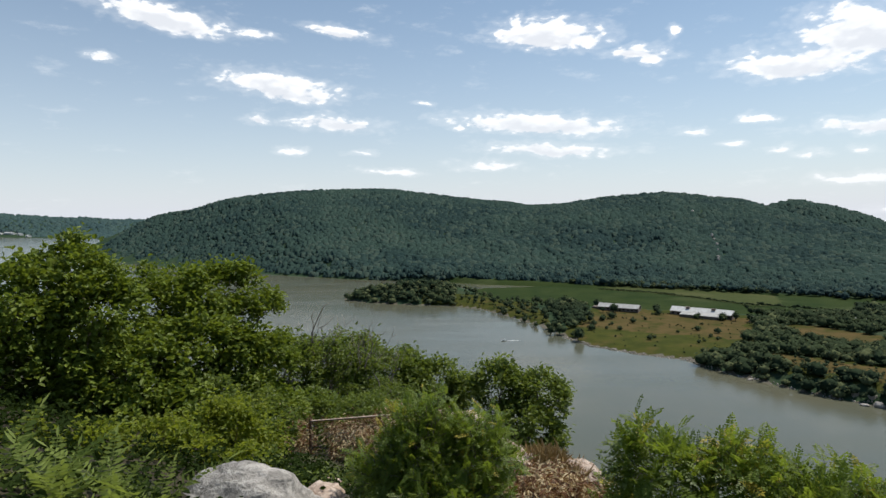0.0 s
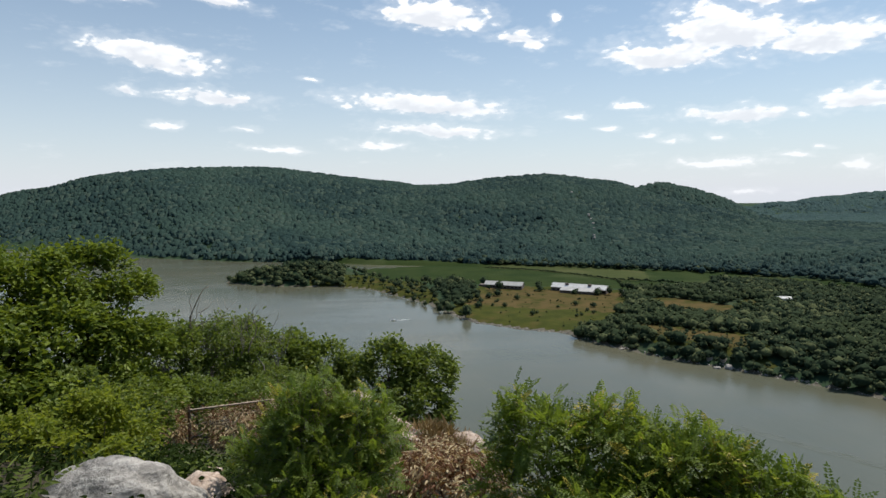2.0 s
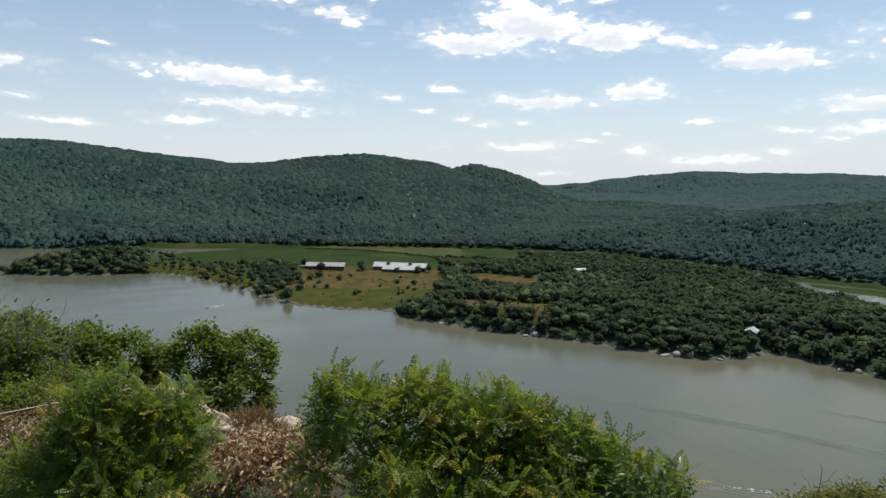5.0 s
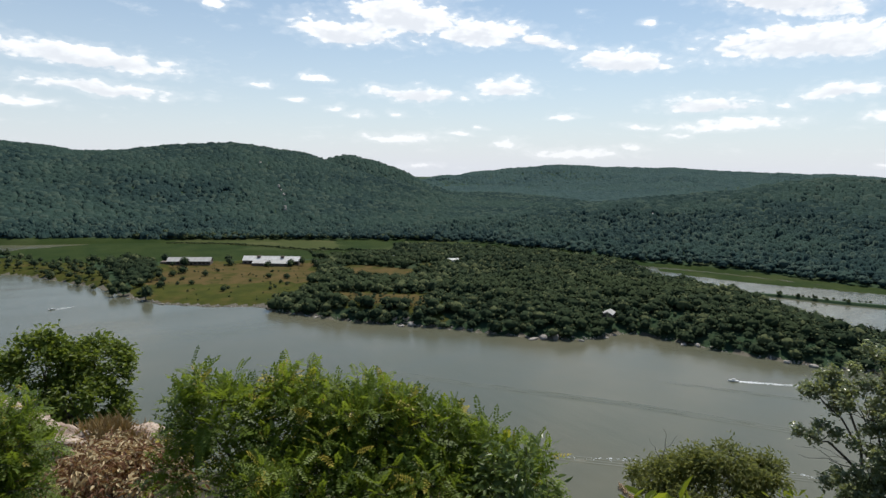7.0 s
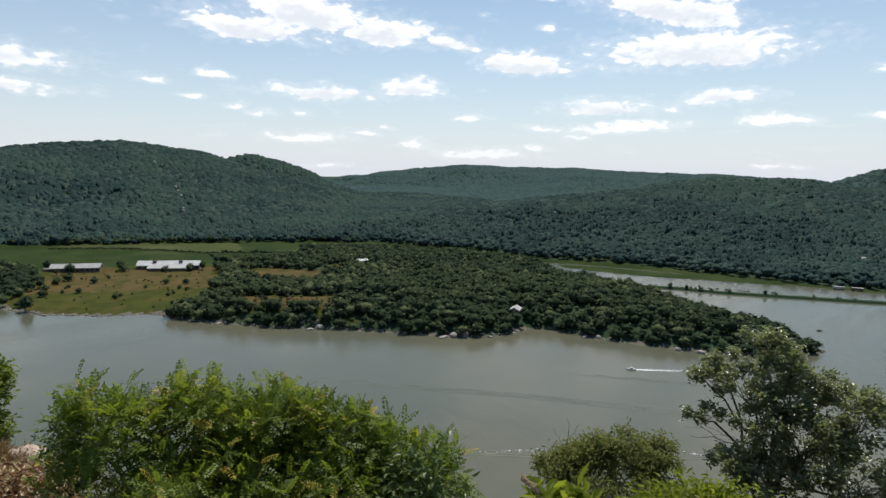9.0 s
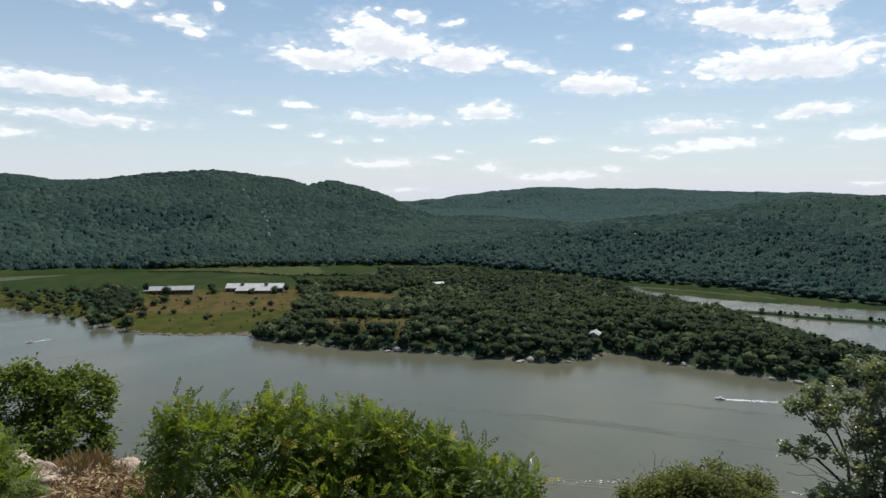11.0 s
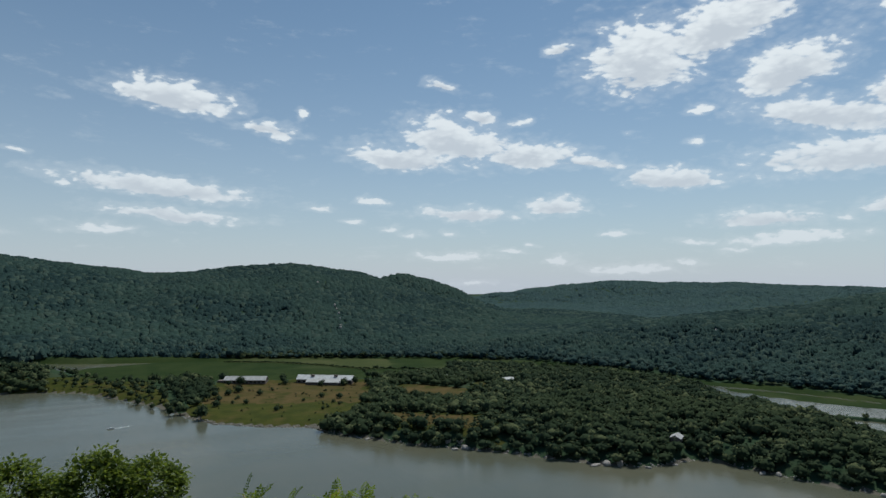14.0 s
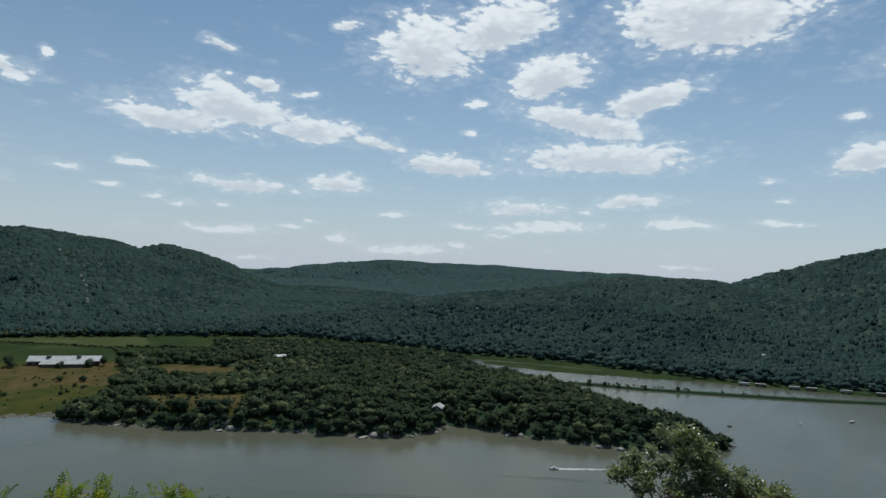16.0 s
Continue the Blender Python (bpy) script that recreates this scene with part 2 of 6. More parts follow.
M_WATER = river_water()
M_FLOOR = surface("forest_floor", (0.03, 0.055, 0.03), (0.04, 0.066, 0.034), 0.15, 0.95, 0.6, 0.3, c=(0.05, 0.066, 0.036), spec=0.03)
M_DRY = surface("dry_meadow", (0.106, 0.076, 0.031), (0.074, 0.062, 0.022), 0.07, 0.95, 0.8, 0.2, c=(0.050, 0.054, 0.014), c_scale=0.05, spec=0.03)
M_GRASS = surface("green_meadow", (0.062, 0.066, 0.015), (0.041, 0.051, 0.012), 0.07, 0.95, 0.8, 0.2, c=(0.080, 0.068, 0.022), c_scale=0.05, spec=0.03)
M_MARSH = surface("marsh_reeds", (0.022, 0.039, 0.012), (0.034, 0.050, 0.015), 0.02, 0.95, 0.7, 0.3, c=(0.050, 0.064, 0.024), c_scale=0.008, spec=0.03)
M_FIELD = surface("mown_field", (0.064, 0.076, 0.028), (0.050, 0.064, 0.022), 0.03, 0.95, 0.7, 0.2, c=(0.078, 0.084, 0.034), c_scale=0.015, spec=0.03)
M_MUD = surface("river_mud", (0.12, 0.105, 0.075), (0.09, 0.08, 0.055), 0.05, 0.8, 0.5, 0.1)
M_BANK = surface("hillside_soil", (0.026, 0.022, 0.013), (0.052, 0.043, 0.025), 1.3, 0.95, 6.0, 0.06, c=(0.05, 0.07, 0.02), c_scale=0.6)


def veined_rock(name, pale, mid, dark, crack):
    """Weathered rock: pale streaks along its bedding, lichen blotches and dark cracks."""
    m, N = material(name)
    p = place(N)
    bed = N.add("ShaderNodeMapping", {"Vector": p, "Rotation": (0.5, 0.3, 0.4), "Scale": (2.0, 5.0, 9.0)}).outputs[0]
    bent = N.vector("ADD", bed, N.vector("MULTIPLY", N.add("ShaderNodeTexNoise", {"Vector": p, "Scale": 3.0, "Detail": 4.0}).outputs[1], (1.2, 1.2, 1.2)))
    streak = N.noise(bent, 1.0, 8.0, 0.65)
    grain = N.noise(p, 22.0, 6.0, 0.65)
    col = N.mix(N.ramp(streak, 0.38, 0.62), (*mid, 1), (*pale, 1))
    col = N.mix(N.ramp(grain, 0.52, 0.7, 0.0, 0.7), col, (*dark, 1))
    cells = N.add("ShaderNodeTexVoronoi", {"Vector": bent, "Scale": crack})
    cells.feature = "DISTANCE_TO_EDGE"
    gap = N.ramp(cells.outputs["Distance"], 0.0, 0.09)
    col = N.mix(gap, N.mix(0.25, col, (*dark, 1)), col)
    high = N.math("MULTIPLY_ADD", gap, 0.08, N.math("MULTIPLY_ADD", streak, 0.4, N.math("MULTIPLY", grain, 0.4)))
    finish(N, N.add("ShaderNodeBsdfPrincipled", {"Base Color": col, "Roughness": 0.9, "Specular IOR Level": 0.25, "Normal": bump(N, high, 0.9, 0.08)}).outputs[0])
    return m


M_ROCK = veined_rock("lichened_rock", (0.48, 0.45, 0.405), (0.25, 0.233, 0.208), (0.11, 0.10, 0.088), 0.45)
M_PINK = veined_rock("weathered_rock", (0.60, 0.49, 0.40), (0.40, 0.29, 0.22), (0.16, 0.12, 0.09), 0.5)
M_SHORE = surface("shore_rock", (0.30, 0.27, 0.24), (0.42, 0.38, 0.34), 0.4, 0.9, 1.5, 0.2, c=(0.12, 0.11, 0.09), c_scale=0.2)
M_BARK = surface("bark", (0.10, 0.08, 0.06), (0.16, 0.14, 0.11), 9.0, 0.9, 30.0, 0.01)
M_TWIG = surface("dead_wood", (0.20, 0.17, 0.14), (0.30, 0.27, 0.23), 12.0, 0.9, 40.0, 0.004)
M_RUST = surface("rusted_steel", (0.10, 0.06, 0.04), (0.16, 0.09, 0.05), 14.0, 0.7, 60.0, 0.002)
M_GALV = surface("galvanised_pipe", (0.24, 0.20, 0.16), (0.15, 0.11, 0.08), 10.0, 0.5, 50.0, 0.001, metal=0.5)
M_WHITE = surface("white_roof", (0.60, 0.60, 0.58), (0.48, 0.47, 0.45), 0.25, 0.6, 2.0, 0.02, c=(0.45, 0.43, 0.40), c_scale=0.15)
M_GREYROOF = surface("grey_roof", (0.44, 0.43, 0.41), (0.34, 0.33, 0.31), 0.3, 0.7, 2.0, 0.02)
M_WALL = surface("old_brick_wall", (0.13, 0.10, 0.085), (0.18, 0.15, 0.13), 0.6, 0.9, 3.0, 0.02)
M_PALE = surface("pale_siding", (0.62, 0.61, 0.58), (0.52, 0.51, 0.48), 0.8, 0.7, 4.0, 0.01)
M_DARK = surface("dark_window", (0.015, 0.017, 0.02), (0.03, 0.03, 0.035), 0.5, 0.2, spec=0.5)
M_HULL = surface("white_hull", (0.78, 0.78, 0.77), (0.70, 0.70, 0.69), 1.0, 0.3)
M_FOAM_GLINT = surface("foam", (0.75, 0.77, 0.77), (0.60, 0.62, 0.61), 1.0, 0.8, 3.0, 0.1)
# green shifted to blue: the air's haze over the hills put into leaf colour
C_HILL_HAZE = canopy("hill_haze_canopy", (0.0145, 0.034, 0.036), (0.036, 0.062, 0.057), (0.045, 0.077, 0.062), (0.056, 0.084, 0.068), 0.25, 0.3, 0.2, 0.48)
# distance haze painted into these crowns: paler and bluer than leaves are
C_FAR_HAZE = canopy("far_haze_canopy", (0.040, 0.072, 0.074), (0.048, 0.082, 0.082), (0.054, 0.092, 0.084), (0.056, 0.090, 0.084), 0.15, 0.3, 0.04, 0.3)
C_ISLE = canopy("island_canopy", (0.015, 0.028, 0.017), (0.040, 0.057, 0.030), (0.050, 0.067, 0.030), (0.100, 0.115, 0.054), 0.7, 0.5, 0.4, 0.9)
# oak, locust and maple tints run dark to bright, imitating shadows and highlights
L_OAK = foliage("oak_leaves", (0.050, 0.085, 0.018), (0.175, 0.220, 0.044), None, 0.0, 0.42, rough=0.5, spec=0.3)
L_GLOSS = foliage("glossy_oak_leaves", (0.12, 0.150, 0.078), (0.24, 0.265, 0.145), None, 0.0, 0.42, 0.32, 0.85)
L_OLIVE = foliage("olive_shrub_leaves", (0.12, 0.145, 0.046), (0.205, 0.215, 0.08), None, 0.0, 0.48)
L_LOCUST = foliage("locust_leaflets", (0.055, 0.100, 0.014), (0.190, 0.245, 0.037), (0.45, 0.36, 0.06), 0.06, 0.44, 0.5, 0.3)
L_BUSH = foliage("maple_leaves", (0.045, 0.080, 0.011), (0.205, 0.255, 0.036), None, 0.0, 0.32)
L_YELLOW = foliage("yellowing_leaves", (0.125, 0.17, 0.018), (0.235, 0.265, 0.034), None, 0.0, 0.5)
L_SUMAC = foliage("sumac_leaflets", (0.13, 0.18, 0.04), (0.25, 0.30, 0.075), None, 0.0, 0.42, 0.6, 0.2)
L_DEAD = foliage("withered_vine_leaves", (0.09, 0.040, 0.025), (0.25, 0.135, 0.075), (0.52, 0.42, 0.25), 0.50, 0.25)
L_SAPLING = foliage("sapling_leaves", (0.075, 0.12, 0.032), (0.16, 0.21, 0.07), None, 0.0, 0.4, 0.4, 0.5)
M_SPIKE = surface("sumac_flower_spike", (0.62, 0.46, 0.30), (0.45, 0.30, 0.18), 60.0, 0.9, 120.0, 0.004)
# leaf colour near black: shade under the plants put into the colour
L_SHADE_LEAVES = foliage("shade_dark_leaves", (0.013, 0.024, 0.006), (0.030, 0.048, 0.010), None, 0.0, 0.25, 0.8, 0.05)
L_STRAW = foliage("dry_grass", (0.46, 0.35, 0.19), (0.30, 0.22, 0.11), None, 0.0, 0.3)

# ---- mesh tools ----
def mesh_object(name, verts, faces, mats, parent=None, smooth=False, slots=None):
    """One mesh object from an array of points and one of faces (all triangles or all quads), or a list of such arrays."""
    me = bpy.data.meshes.new(name)
    faces = faces if isinstance(faces, list) else [faces]
    faces = [np.asarray(f, dtype=np.int32) for f in faces if len(f)]
    loops = np.concatenate([f.ravel() for f in faces])
    sizes = np.concatenate([np.full(len(f), f.shape[1], dtype=np.int32) for f in faces])
    me.vertices.add(len(verts))
    me.vertices.foreach_set("co", np.asarray(verts, dtype=np.float32).ravel())
    me.loops.add(len(loops))
    me.loops.foreach_set("vertex_index", loops)
    me.polygons.add(len(sizes))
    me.polygons.foreach_set("loop_start", np.concatenate([[0], np.cumsum(sizes)[:-1]]).astype(np.int32))
    me.polygons.foreach_set("loop_total", sizes)
    if slots is not None:
        me.polygons.foreach_set("material_index", np.asarray(slots, dtype=np.int32))
    me.polygons.foreach_set("use_smooth", np.full(len(sizes), smooth))
    for m in mats if isinstance(mats, (list, tuple)) else [mats]:
        me.materials.append(m)
    me.update(calc_edges=True)
    me.validate()
    ob = new(name, me)
    ob.parent = parent
    return ob


def part(name, bm, mat, parent=None, label="", smooth=False):
    """Links a bmesh as one mesh object under a thing or a part."""
    me = bpy.data.meshes.new(name)
    bm.normal_update()
    bm.to_mesh(me)
    bm.free()
    me.materials.append(mat)
    if smooth:
        me.polygons.foreach_set("use_smooth", np.full(len(me.polygons), True))
    ob = new(name, me)
    ob.parent = parent
    return tagged(ob, label)


def thing(name, at, label, category, group="", turn=0.0):
    ob = new(name)
    ob.matrix_world = pose(*at, 0, 0, turn)
    ob.empty_display_size = 0.2
    return tagged(ob, label, category, group)


def box(bm, x0, x1, y0, y1, z0, z1):
    vs = [bm.verts.new(p) for p in ((x0, y0, z0), (x1, y0, z0), (x1, y1, z0), (x0, y1, z0), (x0, y0, z1), (x1, y0, z1), (x1, y1, z1), (x0, y1, z1))]
    for q in ((0, 3, 2, 1), (4, 5, 6, 7), (0, 1, 5, 4), (1, 2, 6, 5), (2, 3, 7, 6), (3, 0, 4, 7)):
        bm.faces.new([vs[i] for i in q])


def tube(points, r0, r1, sides=6):
    """A tapering round stem along some points."""
    p = np.asarray(points, dtype=float)
    n = len(p)
    t = np.gradient(p, axis=0)
    t /= np.linalg.norm(t, axis=1)[:, None] + 1e-9
    a = np.cross(t, [0.31, 0.87, 0.38])
    a /= np.linalg.norm(a, axis=1)[:, None] + 1e-9
    b = np.cross(t, a)
    ang = np.arange(sides) / sides * 2 * np.pi
    r = np.linspace(r0, r1, n)[:, None, None]
    v = p[:, None, :] + r * (np.cos(ang)[None, :, None] * a[:, None, :] + np.sin(ang)[None, :, None] * b[:, None, :])
    i = np.arange(n - 1)[:, None] * sides + np.arange(sides)[None, :]
    j = np.arange(n - 1)[:, None] * sides + (np.arange(sides)[None, :] + 1) % sides
    f = np.stack([i, j, j + sides, i + sides], -1).reshape(-1, 4)
    return v.reshape(-1, 3), f


def lattice(ix, iy):
    h = (ix * 374761393 + iy * 668265263) & 0xFFFFFFFF
    h = ((h ^ (h >> 13)) * 1274126177) & 0xFFFFFFFF
    return ((h ^ (h >> 16)) & 0xFFFF) / 65535.0


def field_noise(x, y, size, octaves=4, seed=0):
    """Smooth noise between -1 and 1 over the plan, with lumps of that size in metres."""
    total, amp, norm = np.zeros_like(x, dtype=float), 1.0, 0.0
    for o in range(octaves):
        u, v = x / size + 17.3 * o + seed, y / size - 9.1 * o + 3 * seed
        iu, iv = np.floor(u).astype(np.int64), np.floor(v).astype(np.int64)
        fu, fv = u - iu, v - iv
        fu, fv = fu * fu * (3 - 2 * fu), fv * fv * (3 - 2 * fv)
        n = (lattice(iu, iv) * (1 - fu) + lattice(iu + 1, iv) * fu) * (1 - fv) + (lattice(iu, iv + 1) * (1 - fu) + lattice(iu + 1, iv + 1) * fu) * fv
        total += amp * (2 * n - 1)
        norm, amp, size = norm + amp, amp * 0.5, size * 0.5
    return total / norm


def inside_by(x, y, outline):
    """Metres inside (plus) or outside (minus) an outline in the plan."""
    best, odd = np.full(x.shape, 1e9), np.zeros(x.shape, dtype=bool)
    for (x0, y0), (x1, y1) in zip(outline, outline[1:] + outline[:1]):
        ex, ey = x1 - x0, y1 - y0
        s = np.clip(((x - x0) * ex + (y - y0) * ey) / (ex * ex + ey * ey), 0, 1)
        best = np.minimum(best, np.hypot(x - x0 - s * ex, y - y0 - s * ey))
        cross = (y0 > y) != (y1 > y)
        odd ^= cross & (x < ex * (y - y0) / (ey if ey else 1e-9) + x0)
    return np.where(odd, best, -best)


# ---- the lie of the land ----
ISLAND = [(-138, 834), (-109, 805), (-50, 778), (3, 766), (44, 735), (72, 680), (99, 616), (111, 558), (125, 522), (156, 489), (186, 468), (193, 443),
          (208, 412), (228, 380), (252, 352), (282, 309), (303, 272), (328, 254), (367, 247), (376, 208), (381, 174), (399, 129), (440, 84), (457, 80),
          (468, 104), (480, 128), (500, 172), (520, 212), (545, 245), (550, 290), (560, 340), (585, 385), (612, 412), (612, 470), (560, 760), (240, 960), (60, 940), (38, 915),
          (-20, 900), (-70, 880), (-125, 862)]
MAINLAND = [(-4900, 4250), (-3600, 4120), (-2800, 3930), (-2219, 3520), (-1600, 3300), (-1330, 2350), (-1140, 1880), (-980, 1715), (-584, 1420), (-314, 1190),
            (-167, 1092), (-84, 1062), (10, 1020), (70, 985), (200, 930), (480, 790), (585, 640), (618, 500), (641, 413), (664, 366), (682, 296),
            (697, 212), (709, 129), (755, 0), (830, -160), (1050, -420), (1700, -1000), (4900, -2600), (4900, 4900), (-4900, 4900)]
MEADOW = [(125, 528), (156, 495), (186, 474), (226, 476), (274, 538), (304, 594), (330, 622), (300, 650), (245, 668), (180, 702), (150, 650), (116, 570)]
GLADE = [(312, 585), (350, 575), (378, 522), (350, 484), (322, 505), (303, 552)]
CLEARING = [(234, 450), (262, 424), (292, 392), (290, 362), (274, 360), (252, 384), (232, 412)]
FIELD = [(232, 902), (287, 860), (330, 802), (364, 737), (392, 722), (420, 760), (440, 812), (330, 905), (262, 925)]
FLATS = [(640, 405), (664, 350), (676, 303), (694, 246), (706, 206), (716, 160), (690, 165), (672, 205), (652, 244), (634, 285), (620, 335), (616, 385)]
MARSH = [(-10, 905), (60, 800), (130, 742), (200, 715), (300, 668), (360, 640), (430, 640), (470, 690), (540, 620), (590, 520), (622, 420), (650, 405), (640, 520), (600, 650), (500, 800), (262, 915), (105, 1000), (4, 1032)]


def crest(az, d, el, w):
    """A point of a ridge: where it lies, how high its ground is and how wide its slope."""
    return d * math.sin(radians(az)), d * math.cos(radians(az)), 115 + d * math.tan(radians(el)) - 5.5, w


RIDGES = [
    [crest(-31.2, 2040, -2.8, 300), crest(-29.5, 2000, -1.7, 340), crest(-27, 2000, -0.2, 400), crest(-21.7, 1950, 0.75, 600), crest(-16, 1850, 2.0, 720), crest(-12.6, 1800, 2.25, 760), crest(-5.4, 1780, 2.3, 800), crest(4, 1780, 1.15, 850), crest(6.9, 1800, 0.75, 860)],
    [crest(6.9, 1800, 0.75, 860), crest(10.2, 1780, 0.78, 850), crest(15.2, 1720, 1.3, 820), crest(19.7, 1680, 1.66, 740), crest(21.7, 1690, 1.35, 560), crest(23.8, 1720, 1.15, 420), crest(25.5, 1760, 0.95, 340), crest(27.4, 1830, 0.45, 280)],
    [crest(27.6, 1880, 0.5, 300), crest(29.7, 1900, 1.02, 360), crest(31.3, 1920, 0.72, 320), crest(32.6, 1950, 0.22, 280), crest(34.1, 1990, -0.6, 240), crest(36.0, 2060, -1.45, 200)],
    [crest(37.6, 2620, -1.42, 260), crest(38.4, 2700, -1.0, 280), crest(40.6, 2800, -0.72, 340), crest(43.4, 3000, -0.35, 480), crest(49.0, 3100, 0.25, 900), crest(54.5, 3200, 0.1, 1300), crest(63.7, 3200, -0.05, 1600), crest(69, 3200, -0.25, 1600), crest(80, 3200, -0.9, 1600)],
    [crest(33, 2600, -1.95, 500), crest(38, 2650, -1.75, 500)],
    [crest(44.7, 1120, -5.0, 330), crest(49.8, 1150, -3.95, 380), crest(57.6, 1220, -2.7, 480), crest(65.3, 1280, -1.5, 560), crest(71.3, 1320, -0.62, 560), crest(77, 1330, -0.72, 420), crest(81, 1360, -1.0, 400)],
    [crest(79.0, 1700, -0.85, 320), crest(81.4, 1650, 0.0, 340), crest(84.4, 1600, 0.85, 360), crest(87.4, 1560, 1.65, 390), crest(90, 1520, 2.45, 430), crest(96, 1480, 3.7, 540), crest(105, 1450, 4.6, 620)],
    [crest(-44, 5700, 0.6, 800), crest(-40, 5500, 0.55, 750), crest(-35.8, 5350, 0.42, 700), crest(-31.8, 5150, 0.02, 650), crest(-26, 4900, -0.2, 600)],
]
BANK = (math.sin(radians(35)), math.cos(radians(35)))     # the way down the near hillside


def ground_z(x, y):
    x, y = np.asarray(x, dtype=float), np.asarray(y, dtype=float)
    isle, main = inside_by(x, y, ISLAND), inside_by(x, y, MAINLAND)
    wob = 2.2 * field_noise(x, y, 24, 3, 5)
    z = np.full(x.shape, -6.0)
    # the island: low by the marsh, humped and steep-sided at its southern end and middle
    hump = 5.0 + 9.0 * np.exp(-(((x - 400) / 130) ** 2 + ((y - 240) / 120) ** 2)) + 28.0 * np.exp(-(((x + 48) / 74) ** 2 + ((y - 822) / 36) ** 2)) \
        + 5.0 * np.exp(-(((x - 300) / 70) ** 2 + ((y - 390) / 80) ** 2))
    low = np.clip(inside_by(x, y, MARSH) / 20 + 0.6, 0, 1)
    flat = np.clip(inside_by(x, y, MEADOW) / 25 + 0.4, 0, 1)
    steep = 0.55 - 0.35 * np.clip(inside_by(x, y, MEADOW) / 10 + 2, 0, 1)
    hump = hump * (1 - 0.45 * flat) * (1 - low) + 0.8 * low
    hump = np.maximum(hump, 11.0 * np.clip(inside_by(x, y, CLEARING) / 14 + 1.2, 0, 1))
    steep = np.maximum(steep, 1.1 * np.clip(inside_by(x, y, CLEARING) / 14 + 1.5, 0, 1))
    isle_z = np.where(isle > -30, hump * (1 - np.exp(-np.maximum(isle + wob, 0) * steep / np.maximum(hump, 1))) + np.minimum(isle + wob, 0) * 0.25, -6.0)
    z = np.maximum(z, np.maximum(isle_z, -6.0))
    inland = np.maximum(main + wob, 0)
    base = np.minimum(inland * 0.05, 12 + inland * 0.01)
    hills = np.zeros_like(x)
    for ridge in RIDGES:
        for (x0, y0, z0, w0), (x1, y1, z1, w1) in zip(ridge, ridge[1:]):
            ex, ey = x1 - x0, y1 - y0
            s = np.clip(((x - x0) * ex + (y - y0) * ey) / (ex * ex + ey * ey), 0, 1)
            d = np.hypot(x - x0 - s * ex, y - y0 - s * ey)
            u = np.clip(d / (w0 + (w1 - w0) * s), 0, 1)
            hills = np.maximum(hills, (z0 + (z1 - z0) * s) * (0.35 * (1 - u) ** 1.1 + 0.65 * (0.5 + 0.5 * np.cos(np.pi * u))))
    rough = field_noise(x, y, 330, 4, 2) * np.clip(hills / 60, 0, 1) * np.clip(1.4 - hills / 160, 0.25, 1)
    rough = rough + 0.4 * field_noise(x, y, 105, 3, 12) * np.clip(hills / 40, 0, 1) * np.clip(1.3 - hills / 130, 0.1, 1)
    main_z = np.where(main > -30, np.maximum(base, np.minimum(hills + 24 * rough, inland * 0.7)) + np.minimum(main + wob, 0) * 0.25, -6.0)
    z = np.maximum(z, main_z)
    # weed-grown shallows of the bay
    z = np.maximum(z, -0.9 + np.clip(inside_by(x, y, FLATS) / 10 + 0.5, 0, 1) * (1.02 + 0.24 * field_noise(x, y, 30, 3, 21)))
    # the hillside on which the camera stands: a shelf, then a steep fall to the river
    s = x * BANK[0] + y * BANK[1]
    side = x * BANK[1] - y * BANK[0]
    lip = 17 + 2.5 * field_noise(side, side * 0, 9, 2, 8)
    fall = 0.42 + 0.3 * np.clip((side - 1) / 8, 0, 1)
    bank = np.where(s < 0, 113.35 + np.minimum(-0.3 * s, 120), 113.35 - fall * s - 0.75 * np.maximum(s - lip, 0))
    near = np.hypot(x, y) < 160
    bank = bank + np.where(near, 0.22 * field_noise(x, y, 3.0, 3, 4) * np.clip((np.hypot(x, y) - 1.5) / 3, 0, 1), 0)
    return np.maximum(z, np.maximum(bank, -6.0))


def steps(*spans):
    """Grid lines along an axis: (from, to, step) spans with widening ends out to 4900 m."""
    mid = np.concatenate([np.arange(a, b, st) for a, b, st in spans])
    out = [spans[-1][1]]
    st = spans[-1][2]
    while out[-1] < 4900:
        st = min(st * 1.14, 60)
        out.append(out[-1] + st)
    lo, st = [spans[0][0]], spans[0][2]
    while lo[-1] > -4900:
        st = min(st * 1.14, 60)
        lo.append(lo[-1] - st)
    return np.concatenate([lo[:0:-1], mid, out])


